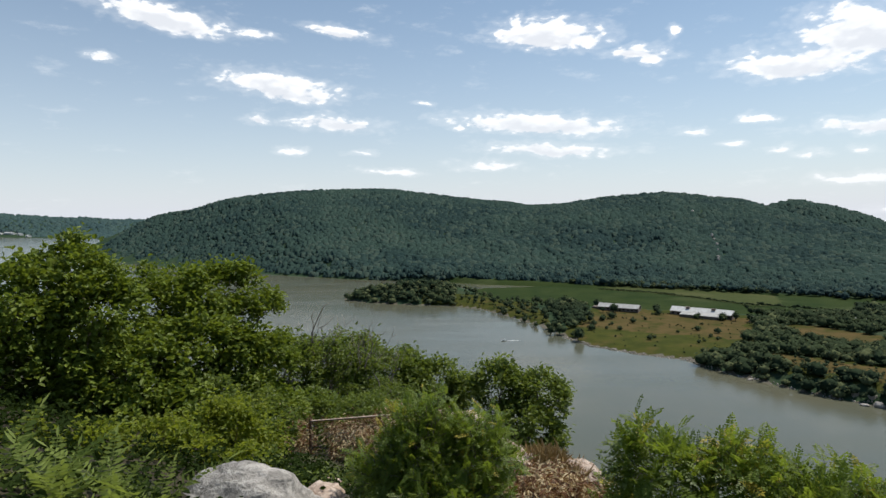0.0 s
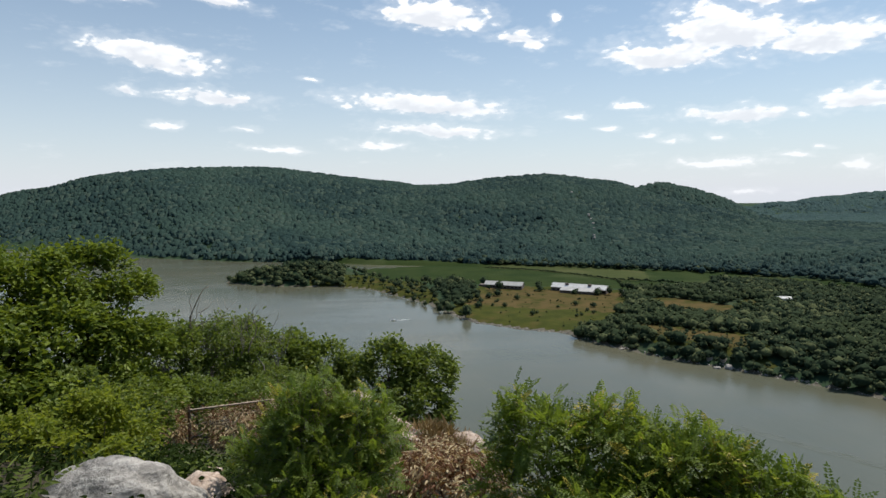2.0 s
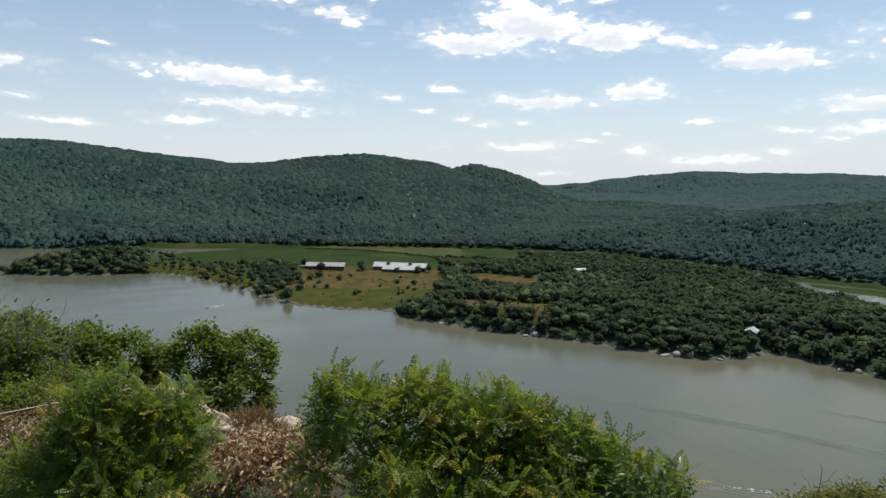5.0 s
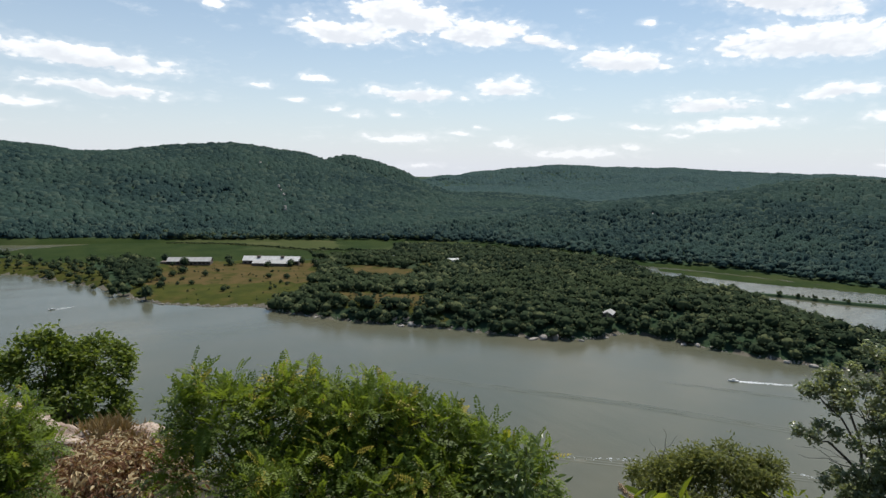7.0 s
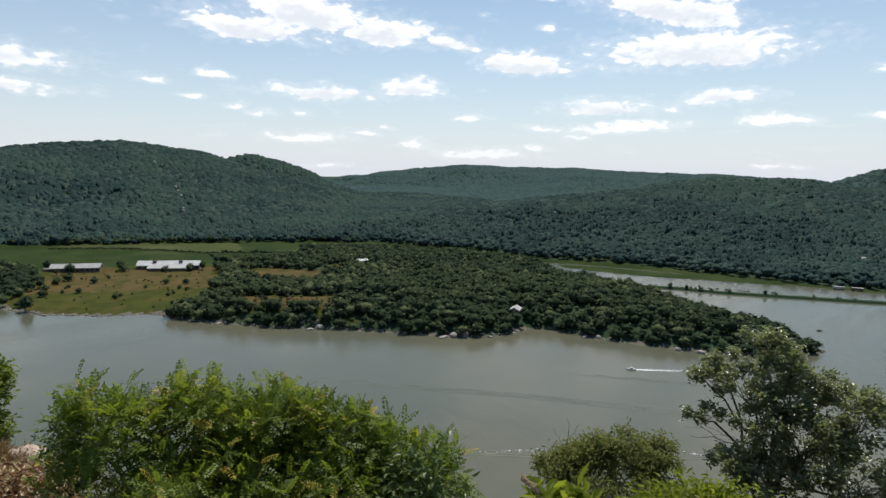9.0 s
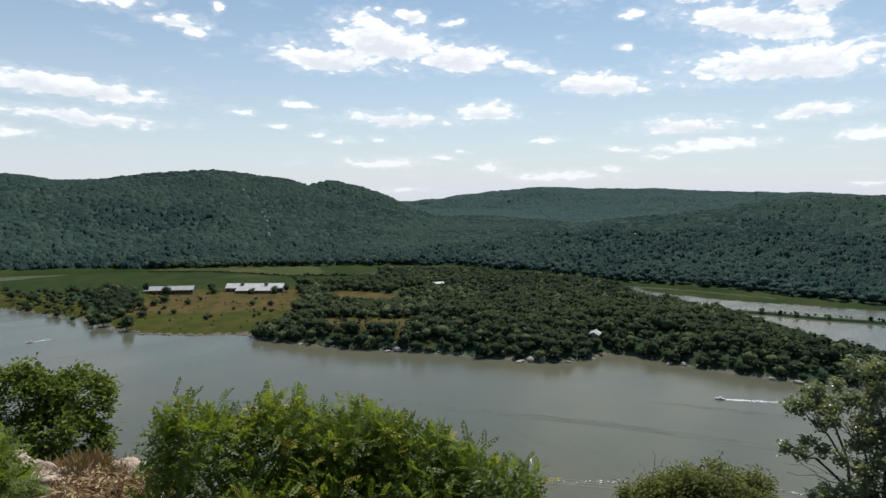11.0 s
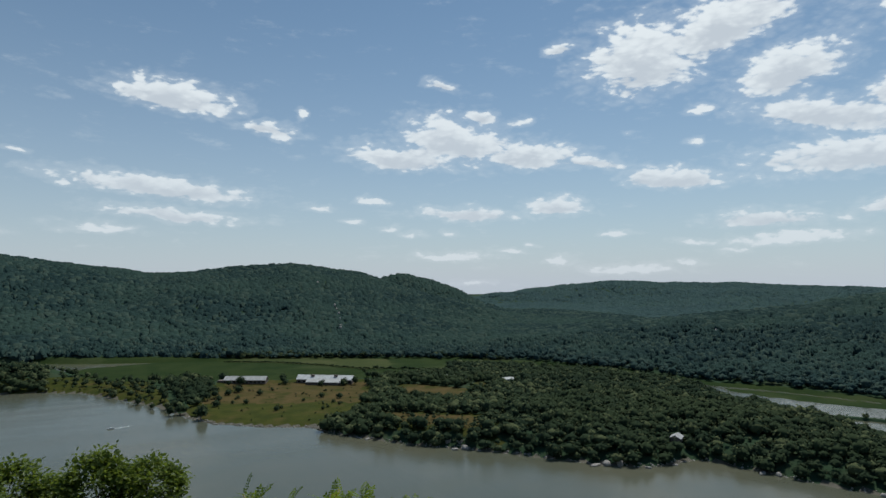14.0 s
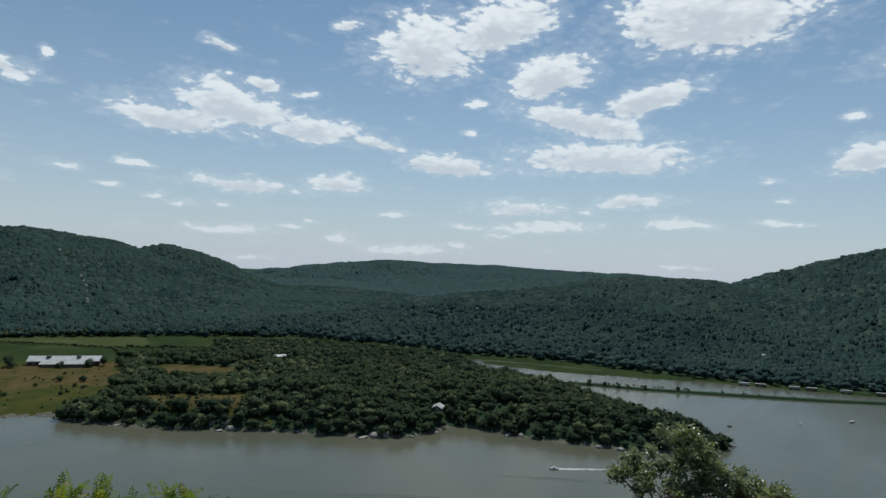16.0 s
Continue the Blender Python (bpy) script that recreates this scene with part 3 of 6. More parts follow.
def build_ground():
    gx = steps((-210, -50, 6), (-50, -14, 3), (-14, 30, 0.9), (30, 54, 3), (54, 770, 6))
    gy = steps((-12, 30, 0.9), (30, 60, 3), (60, 1110, 6))
    X, Y = np.meshgrid(gx, gy)
    Z = ground_z(X, Y)
    nx, ny = len(gx), len(gy)
    i = (np.arange(ny - 1)[:, None] * nx + np.arange(nx - 1)[None, :]).ravel()
    faces = np.stack([i, i + 1, i + nx + 1, i + nx], 1)
    cx, cy = (X[:-1, :-1] + X[1:, 1:]).ravel() / 2, (Y[:-1, :-1] + Y[1:, 1:]).ravel() / 2
    cz = (Z[:-1, :-1] + Z[1:, 1:]).ravel() / 2
    jit = 7 * field_noise(cx, cy, 18, 3, 6)
    slot = np.zeros(len(faces), dtype=np.int32)
    slot[inside_by(cx, cy, MARSH) + jit > -4] = 3
    slot[inside_by(cx, cy, FIELD) > 0] = 6
    m = inside_by(cx, cy, MEADOW) + jit
    slot[m > -6] = 2
    slot[(m > 6) & (cy + 0.55 * cx + 3.5 * jit > 672)] = 1
    slot[(inside_by(cx, cy, GLADE) + jit * 0.6 > -2) | (inside_by(cx, cy, CLEARING) + jit * 0.6 > 2)] = 1
    slot[(inside_by(cx, cy, CLEARING) + jit * 0.6 > -8) & (slot == 0)] = 2
    slot[(cx > -30) & (cx < 110) & (inside_by(cx, cy, ISLAND) > -5) & (inside_by(cx, cy, ISLAND) < 60) & (cy < 800) & (cy > 560)] = 2
    slot[(inside_by(cx, cy, ISLAND) > 8) & (slot == 0) & (cy > 235) & (field_noise(cx, cy, 45, 2, 3) < -0.46)] = 2
    slot[(inside_by(cx, cy, MAINLAND) < 16) & (cy > 190) & (cy < 640) & (cx > 550)] = 3
    slot[(cz < 0.7) & (cz > -5)] = 4
    slot[(cz < 0.7) & (cz > -5) & (inside_by(cx, cy, MAINLAND) > -15)] = 3
    slot[(inside_by(cx, cy, FLATS) > -6) & (cz < 0.7)] = 3
    slot[(cx * BANK[0] + cy * BANK[1] < 60) & (np.hypot(cx, cy) < 150)] = 5
    ob = mesh_object("ground", np.stack([X, Y, Z], -1).reshape(-1, 3), faces, [M_FLOOR, M_DRY, M_GRASS, M_MARSH, M_MUD, M_BANK, M_FIELD], smooth=True, slots=slot)
    tagged(ob, "wooded hills, marsh and meadow round a river", "ground", kind="structure")
    v = np.array([(-4900, -4900, 0), (4900, -4900, 0), (4900, 4900, 0), (-4900, 4900, 0)], dtype=float)
    w = mesh_object("water", v, np.array([[0, 1, 2, 3]]), M_WATER)
    tagged(w, "broad silty grey-green river with light ripples", "river", kind="structure")


build_ground()

# ---- woods ----
def ball(level):
    bm = bmesh.new()
    bmesh.ops.create_icosphere(bm, subdivisions=level, radius=1.0)
    v = np.array([p.co[:] for p in bm.verts])
    f = np.array([[q.index for q in face.verts] for face in bm.faces])
    bm.free()
    return v, f


def crown_shapes(level, rng, count=8):
    """Lumpy crowns, no two of a set alike."""
    out = []
    for _ in range(count):
        v, f = ball(level)
        lumps = rng.normal(size=(7, 3))
        lumps /= np.linalg.norm(lumps, axis=1)[:, None]
        lumps[:, 2] = np.abs(lumps[:, 2]) * 0.8
        near = np.exp(-((v[:, None, :] - lumps[None]) ** 2).sum(-1) / 0.22)
        r = 0.74 + 0.34 * near.max(1) + rng.normal(0, 0.05, len(v))
        v = v * r[:, None]
        v[:, 2] = np.where(v[:, 2] < 0, v[:, 2] * 0.7, v[:, 2])
        out.append((v, f))
    return out


def leafy_shapes(rng, count=8, leaves=26):
    """Crowns with a rough leafy surface: a lumpy core set about with sprays of leaves."""
    out = []
    for v, f in crown_shapes(1, rng, count):
        d = rng.normal(size=(leaves, 3))
        d[:, 2] = np.abs(d[:, 2]) - 0.25
        d /= np.linalg.norm(d, axis=1)[:, None]
        p = d * rng.uniform(0.72, 1.02, (leaves, 1))
        n = d + rng.normal(size=(leaves, 3)) * 0.35 + np.array([0, 0, 0.5])
        n /= np.linalg.norm(n, axis=1)[:, None]
        a = np.cross(n, rng.normal(size=(leaves, 3)))
        a /= np.linalg.norm(a, axis=1)[:, None]
        b = np.cross(n, a)
        r = rng.uniform(0.10, 0.22, (leaves, 1))
        tri = np.stack([p + a * r, p + b * r * 0.9 - n * 0.06, p - a * r, p - b * r * 0.9 - n * 0.06], 1).reshape(-1, 3)
        q = np.arange(leaves)[:, None] * 4 + len(v)
        out.append((np.concatenate([v * 0.88, tri]), np.concatenate([f, q + [0, 1, 2], q + [0, 2, 3]])))
    return out


def heaped_shapes(rng, heaps, count=10, small=0.34):
    """Crowns of a few leaf masses each, uneven, with gaps between."""
    out = []
    base = facet_shapes(rng, 12)
    for _ in range(count):
        V, F = [], []
        for k in range(heaps):
            v, f = base[rng.integers(0, 12)]
            d = rng.normal(size=3)
            d[2] = abs(d[2]) * 0.9 - 0.15
            d *= rng.uniform(0.35, 0.72) / np.linalg.norm(d)
            r = small * rng.uniform(0.75, 1.4)
            F.append(f + 6 * k)
            V.append(v * r * np.array([1.15, 1.15, 0.9]) + d)
        v, f = base[rng.integers(0, 12)]
        V.append(v * np.array([0.68, 0.68, 0.6]))
        F.append(f + 6 * heaps)
        out.append((np.concatenate(V), np.concatenate(F)))
    return out


def facet_shapes(rng, count=8):
    """Small uneven crowns of few faces, for trees that stay far off."""
    out = []
    base = np.array([(1, 0, 0), (0, 1, 0), (-1, 0, 0), (0, -1, 0), (0, 0, 1), (0, 0, -0.7)], float)
    f = np.array([(0, 1, 4), (1, 2, 4), (2, 3, 4), (3, 0, 4), (1, 0, 5), (2, 1, 5), (3, 2, 5), (0, 3, 5)])
    for _ in range(count):
        out.append((base * rng.uniform(0.75, 1.15, (6, 1)) + rng.normal(0, 0.12, (6, 3)), f))
    return out


def dome_shapes(rng, count=10, sides=5):
    """Rounded tops of crowns, open below, for trees that stand crowded on a far hillside."""
    out = []
    f = [(0, 1 + k, 1 + (k + 1) % sides) for k in range(sides)]
    for k in range(sides):
        a, b = 1 + k, 1 + (k + 1) % sides
        f += [(a, a + sides, b + sides), (a, b + sides, b)]
    for _ in range(count):
        ang = np.arange(sides) / sides * 2 * np.pi
        up = np.stack([0.62 * np.cos(ang), 0.62 * np.sin(ang), np.full(sides, 0.74)], 1)
        low = np.stack([1.05 * np.cos(ang + 0.3), 1.05 * np.sin(ang + 0.3), np.full(sides, -1.1)], 1)
        v = np.concatenate([[(0, 0, 1.0)], up, low]) * rng.uniform(0.85, 1.15, (1 + 2 * sides, 1)) + rng.normal(0, 0.07, (1 + 2 * sides, 3))
        out.append((v, np.array(f)))
    return out


def clustered_shapes(rng, heaps, count=10, small=0.42):
    """A broad crown of several rounded leaf masses."""
    out = []
    base = dome_shapes(rng, 12)
    for _ in range(count):
        V, F = [], []
        for k in range(heaps):
            v, f = base[rng.integers(0, 12)]
            d = rng.normal(size=3)
            d[2] = abs(d[2]) * 0.7
            d *= rng.uniform(0.4, 0.68) / np.linalg.norm(d)
            V.append(v * small * rng.uniform(0.75, 1.35) + d)
            F.append(f + len(v) * k)
        v, f = base[rng.integers(0, 12)]
        V.append(v * np.array([0.8, 0.8, 0.72]) - np.array([0, 0, 0.15]))
        F.append(f + len(v) * heaps)
        out.append((np.concatenate(V), np.concatenate(F)))
    return out


def scatter(shapes, at, turn, size, rng):
    """Copies of the shapes: points, turns (n x 3 x 3) and sizes (n x 3) as arrays; returns points and faces."""
    V, F, base = [], [], 0
    which = rng.integers(0, len(shapes), len(at))
    for k, (v, f) in enumerate(shapes):
        sel = np.nonzero(which == k)[0]
        if not len(sel):
            continue
        p = np.einsum("nij,nvj->nvi", turn[sel], v[None] * size[sel][:, None, :]) + at[sel][:, None, :]
        V.append(p.reshape(-1, 3))
        F.append((f[None] + (np.arange(len(sel)) * len(v))[:, None, None]).reshape(-1, f.shape[1]) + base)
        base += len(sel) * len(v)
    return np.concatenate(V), np.concatenate(F)


def upright(angles):
    c, s = np.cos(angles), np.sin(angles)
    m = np.zeros((len(angles), 3, 3))
    m[:, 0, 0], m[:, 0, 1], m[:, 1, 0], m[:, 1, 1], m[:, 2, 2] = c, -s, s, c, 1
    return m


def jittered(rng, x0, x1, y0, y1, step):
    x, y = np.meshgrid(np.arange(x0, x1, step), np.arange(y0, y1, step))
    x = x + step * 0.5 * (np.arange(x.shape[0]) % 2)[:, None]
    return (x + rng.uniform(-0.65, 0.65, x.shape) * step).ravel(), (y + rng.uniform(-0.65, 0.65, x.shape) * step).ravel()


def wood(name, label, x, y, radius, shapes, mat, rng, tall=1.15, sink=0.35, lift=0.5, vary=0.24):
    z = ground_z(x, y)
    n = len(x)
    r = radius * np.exp(np.clip(rng.normal(0, vary, n), -0.6, 0.4))
    size = np.stack([r * rng.uniform(0.9, 1.15, n), r * rng.uniform(0.9, 1.15, n), r * tall * rng.uniform(0.8, 1.25, n)], 1)
    at = np.stack([x, y, z + size[:, 2] * (0.9 - sink) + radius * lift * rng.uniform(0, 1, n)], 1)
    v, f = scatter(shapes, at, upright(rng.uniform(0, 6.28, n)), size, rng)
    return tagged(mesh_object(name, v, f, mat, smooth=True), label, "wood", kind="stuff")


def wooded(x, y):
    main = inside_by(x, y, MAINLAND)
    knoll = np.hypot((x - 450) / 60, (y - 775) / 45) < 1
    return (main > 3) & ((inside_by(x, y, MARSH) < 0) | knoll) & ~((main < 15) & (y > 190) & (y < 640)) & (ground_z(x, y) > 0.8)


def height_at(x, y):
    return float(ground_z(np.array([float(x)]), np.array([float(y)]))[0])


def bush(name, label, x, y, r, shape, z=None, group="", tall=1.1, category="shrub"):
    v, f = shape
    ob = mesh_object(name, v * np.array([r, r, r * tall]), f, C_ISLE)
    ob.location = (x, y, (height_at(x, y) if z is None else z) + r * 0.55)
    return tagged(ob, label, category, group)


def single_tree(label, x, y, r, shape, group, rng):
    """A tree that stands apart: a tapered trunk, forked limbs and a leafy crown."""
    root = thing("tree", (x, y, height_at(x, y) - 0.2), label, "tree", group, rng.uniform(0, 360))
    v, f = tube([(0, 0, 0), (0.1 * r, 0, 0.4 * r), (0.05 * r, 0.1 * r, 0.9 * r)], 0.09 * r, 0.05 * r, 6)
    mesh_object("trunk", v, f, M_BARK, root, smooth=True)
    for k in range(3):
        a = k * 2.1 + rng.uniform(0, 1)
        v, f = tube([(0.05 * r, 0.1 * r, 0.8 * r), (0.3 * r * math.cos(a), 0.3 * r * math.sin(a), 1.2 * r), (0.5 * r * math.cos(a), 0.5 * r * math.sin(a), 1.6 * r)], 0.04 * r, 0.015 * r, 5)
        mesh_object("limb", v, f, M_BARK, root, smooth=True)
    v, f = shape
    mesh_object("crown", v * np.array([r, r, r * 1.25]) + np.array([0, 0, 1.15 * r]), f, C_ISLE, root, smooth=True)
    return root


def hill_woods():
    rng = np.random.default_rng(11)
    x, y = jittered(rng, -1300, 1560, -150, 2080, 7.2)
    main, d, az = inside_by(x, y, MAINLAND), np.hypot(x, y), np.degrees(np.arctan2(x, y))
    ok = (az > -34) & (az < 98) & (d > 650) & (d < np.where(az > 76, 1640, np.where(az > 44, np.interp(az, [44, 58], [2060, 1450]), np.where((az > -8) & (az < 24), 1880, 2060))))
    x, y, main, d = x[ok], y[ok], main[ok], d[ok]
    ok = wooded(x, y)
    first = ok & (main < 60) & (d < 960)
    wood("hill_foot_wood", "dark green trees along the foot of the hills", x[first], y[first], 5.0, leafy_shapes(rng, 12, 16), C_HILL_HAZE, rng, 1.0, 0.45, 0.5)
    mid = ok & ~first & (d < 1080)
    wood("hill_wood", "dense green summer wood covering the lower hillsides", x[mid], y[mid], 6.2, clustered_shapes(rng, 4, 14), C_HILL_HAZE, rng, 0.7, 0.5, 0.4, 0.36)
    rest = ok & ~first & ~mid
    wood("hilltop_wood", "dense green summer wood covering the upper hillsides", x[rest], y[rest], 6.0, dome_shapes(rng, 16), C_HILL_HAZE, rng, 0.5, 0.5, 0.35, 0.36)
    x, y = jittered(rng, 600, 3400, 200, 3100, 13)
    d, az = np.hypot(x, y), np.degrees(np.arctan2(x, y))
    ok = (d > np.interp(az, [44, 58], [2030, 1430])) & (d < 3320) & (az > 28) & (az < 82)
    wood("far_hill_wood", "green wood on the farther hills, haze painted into its colour", x[ok], y[ok], 10.0, dome_shapes(rng, 10, 4), C_FAR_HAZE, rng, 0.34, 0.6, 0.15)
    x, y = jittered(rng, -4300, -1100, 2000, 4880, 26)
    d, az = np.hypot(x, y), np.degrees(np.arctan2(x, y))
    ok = (inside_by(x, y, MAINLAND) > 45) & (d < 5900) & (az > -44) & (az < -22) & (d > 1950)
    wood("far_shore_wood", "wooded hills on the far river shore, haze painted into their colour", x[ok], y[ok], 18, dome_shapes(rng, 8), C_FAR_HAZE, rng, 0.55, 0.95, 0.1)


def island_woods():
    rng = np.random.default_rng(12)
    x, y = jittered(rng, -150, 660, 70, 960, 6.3)
    isle = inside_by(x, y, ISLAND)
    luck = rng.uniform(0, 1, len(x))
    clear = inside_by(x, y, CLEARING)
    free = np.maximum.reduce([inside_by(x, y, MEADOW), inside_by(x, y, MARSH), inside_by(x, y, GLADE), np.where(luck < 0.58, -9, clear), 8 - np.hypot(x - 364, y - 263)])
    scrub = (x > 15) & (x < 122) & (y > 540)
    bare = (x > 112) & (x < 196) & (y > 452) & (y < 552)
    land = (isle > 0.2) & (free < 1) & ~bare & ~((x > 160) & (x < 330) & (y > 610) & (y < 720))
    thin = field_noise(x, y, 45, 2, 3)
    knoll = (np.abs(x + 48) < 105) & (np.abs(y - 820) < 60)
    big = land & ~scrub & ((thin > -0.42) | (y < 235) | (luck < 0.25) | (isle < 9) | knoll)
    # small growth in the clearing, on the bluff below it and in the thin places
    r = np.where(clear > 0, 1.1 + 2 * luck, np.where((inside_by(x, y, GLADE) > -26) & (y < 520), 2.8, np.where((clear > -13) & (isle < 14), 3.9, np.where((thin < -0.42) & ~knoll, 3.2, 4.6))))
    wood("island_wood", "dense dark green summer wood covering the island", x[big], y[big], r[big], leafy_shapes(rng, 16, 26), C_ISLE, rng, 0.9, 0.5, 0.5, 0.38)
    few = land & scrub & (luck < 0.3)
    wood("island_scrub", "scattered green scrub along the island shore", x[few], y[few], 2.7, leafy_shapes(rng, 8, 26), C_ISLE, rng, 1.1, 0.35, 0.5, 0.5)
    # trees that stand apart by the meadow and the shore
    shapes = leafy_shapes(rng, 8, 60)
    for k, (px, py, high) in enumerate([(116, 627, 4.2), (133, 647, 4.6), (139, 608, 3.6), (153, 636, 3.4), (119, 541, 4.8), (107, 589, 4.0), (108, 572, 3.6), (112, 735, 4.2), (146, 742, 5.2), (125, 655, 4.4),
                                         (147, 616, 3.6), (187, 672, 4.6), (105, 628, 3.4), (100, 572, 4.0), (73, 716, 3.0), (60, 744, 3.6), (40, 770, 3.0), (88, 690, 3.6), (96, 660, 3.2), (84, 640, 3.0), (120, 700, 3.6), (66, 690, 2.6), (114, 600, 3.0), (92, 612, 2.6), (130, 690, 4.0)]):
        single_tree("round leafy green tree in rough grass by the shore", px, py, high * 1.15, shapes[k % 8], "single trees by the island shore", rng)
    for k, (px, py, high) in enumerate([(286, 626, 3.6), (296, 619, 4.2), (306, 611, 3.8), (266, 637, 2.8), (316, 604, 3.4), (232, 668, 3.4), (190, 684, 4.4), (176, 676, 3.2), (252, 668, 3.0), (322, 640, 4.0)]):
        single_tree("dark green tree beside the long farm sheds", px, py, high, shapes[(3 * k) % 8], "trees beside the sheds", rng)


hill_woods()
island_woods()

# ---- buildings, boats and shore ----
def gable(bm, x0, x1, y0, y1, z0, rise, over=0.5, thick=0.25):
    """Two sloping roof slabs with their ridge along x."""
    ym = (y0 + y1) / 2
    for ya, sgn in ((y0 - over, 1), (y1 + over, -1)):
        za = z0 - over * rise / ((y1 - y0) / 2)
        vs = []
        for x in (x0 - over, x1 + over):
            vs += [bm.verts.new(p) for p in ((x, ya, za), (x, ym, z0 + rise), (x, ym, z0 + rise + thick), (x, ya, za + thick))]
        a, b = vs[:4], vs[4:]
        for q in ((a[0], a[1], b[1], b[0]), (a[3], b[3], b[2], a[2]), (a[0], b[0], b[3], a[3]), (a[1], a[2], b[2], b[1]), tuple(a[::-1]), tuple(b)):
            bm.faces.new(q)


def gable_ends(bm, x0, x1, y0, y1, z0, rise):
    for x in (x0, x1):
        vs = [bm.verts.new(p) for p in ((x, y0, z0), (x, y1, z0), (x, (y0 + y1) / 2, z0 + rise))]
        bm.faces.new(vs)


def house(name, label, at, turn, long, deep, tall, rise, wall_mat, roof_mat, windows=4, group="", category="house", doors=1):
    """A gabled building: walls, roof, windows and a door, each a part."""
    x, y = at
    root = thing(name, (x, y, height_at(x, y) - 0.4), label, category, group, turn)
    bm = bmesh.new()
    box(bm, -long / 2, long / 2, -deep / 2, deep / 2, 0, tall + 0.4)
    gable_ends(bm, -long / 2, long / 2, -deep / 2, deep / 2, tall + 0.4, rise)
    part("wall", bm, wall_mat, root)
    bm = bmesh.new()
    gable(bm, -long / 2, long / 2, -deep / 2, deep / 2, tall + 0.4, rise)
    part("roof", bm, roof_mat, root)
    step = long / (windows + doors)
    for k in range(windows + doors):
        cx = -long / 2 + (k + 0.5) * step
        for side in (-1, 1):
            bm = bmesh.new()
            w, z0, z1 = min(1.3, step * 0.3), 1.4, min(tall - 0.3, 3.0)
            is_door = k == (windows + doors) // 2 and side < 0 and doors
            if is_door:
                w, z0, z1 = 1.3, 0.4, 2.6
            y0 = side * (deep / 2 + 0.03)
            box(bm, cx - w, cx + w, y0 - 0.05, y0 + 0.05, z0, z1)
            part("door" if is_door else "window", bm, M_DARK, root)
    return root


def barns():
    a = house("long_shed", "long low shed with a pale grey roof at the meadow edge", (198, 690), math.degrees(math.atan2(-23.5, 38)), 45, 13, 3.6, 3.4, M_WALL, M_GREYROOF, 9, category="shed")
    bm = bmesh.new()
    box(bm, -30, -23.4, -5, 4, 0, 3.2)
    part("annex", bm, M_WALL, a)
    b = house("storehouse", "long storehouse with a bright white roof and lower front wing", (274, 648), math.degrees(math.atan2(-40, 51)), 62, 14, 4.2, 4.0, M_WALL, M_WHITE, 10, category="storehouse")
    bm = bmesh.new()
    box(bm, -18, 20, -15.5, -7.2, 0, 2.9)
    wing = part("wing", bm, M_WALL, b)
    bm = bmesh.new()
    vs = [bm.verts.new(p) for p in ((-18.6, -16.2, 2.9), (20.6, -16.2, 2.9), (20.6, -6.9, 4.7), (-18.6, -6.9, 4.7), (-18.6, -16.2, 3.15), (20.6, -16.2, 3.15), (20.6, -6.9, 4.95), (-18.6, -6.9, 4.95))]
    for q in ((0, 3, 2, 1), (4, 5, 6, 7), (0, 1, 5, 4), (1, 2, 6, 5), (2, 3, 7, 6), (3, 0, 4, 7)):
        bm.faces.new([vs[i] for i in q])
    part("wing_roof", bm, M_GREYROOF, b)
    for u in (-14, 12):
        bm = bmesh.new()
        box(bm, u - 1.8, u + 1.8, -3.4, -0.4, 6.4, 9.4)
        part("roof_vent", bm, M_WALL, b)
    house("hut", "small hut with a white roof beside the storehouse", (312, 612), -30, 9, 7, 2.8, 2.0, M_WALL, M_WHITE, 2, category="hut")
    house("hut", "small white hut at the marsh edge", (403, 590), -25, 8, 6, 2.6, 1.8, M_PALE, M_WHITE, 2, category="hut")
    house("hut", "low white-roofed shed in the island wood", (433, 524), -20, 12, 6, 5.5, 1.5, M_PALE, M_WHITE, 2, category="shed")
    house("pavilion", "open-sided pavilion with a pale metal roof among trees", (364, 263), 25, 10, 7, 5.2, 1.8, M_WALL, M_GREYROOF, 3, category="pavilion")


def hillside_houses():
    for k, (x, y, turn) in enumerate([(891, 129, 70), (879, 40, 80), (898, 26, 60), (878, 12, 90), (885, 565, 45), (991, 348, 60), (905, 70, 75), (930, -20, 80)]):
        house("house", "small pale house among the hillside trees", (x, y), turn, 7, 5, 4.2, 2.0, M_PALE if k % 2 else M_GREYROOF, M_GREYROOF, 3, "houses on the far hillside")
    for k, (x, y) in enumerate([(-2870, 3965), (-2800, 3955), (-2740, 3915), (-2660, 3860), (-2560, 3788)]):
        house("warehouse", "pale waterfront warehouse on the far shore", (x, y), -35 if k > 1 else -8, 55 - 6 * k, 22, 10, 4, M_PALE, M_WHITE, 5, "warehouses on the far shore", "warehouse")


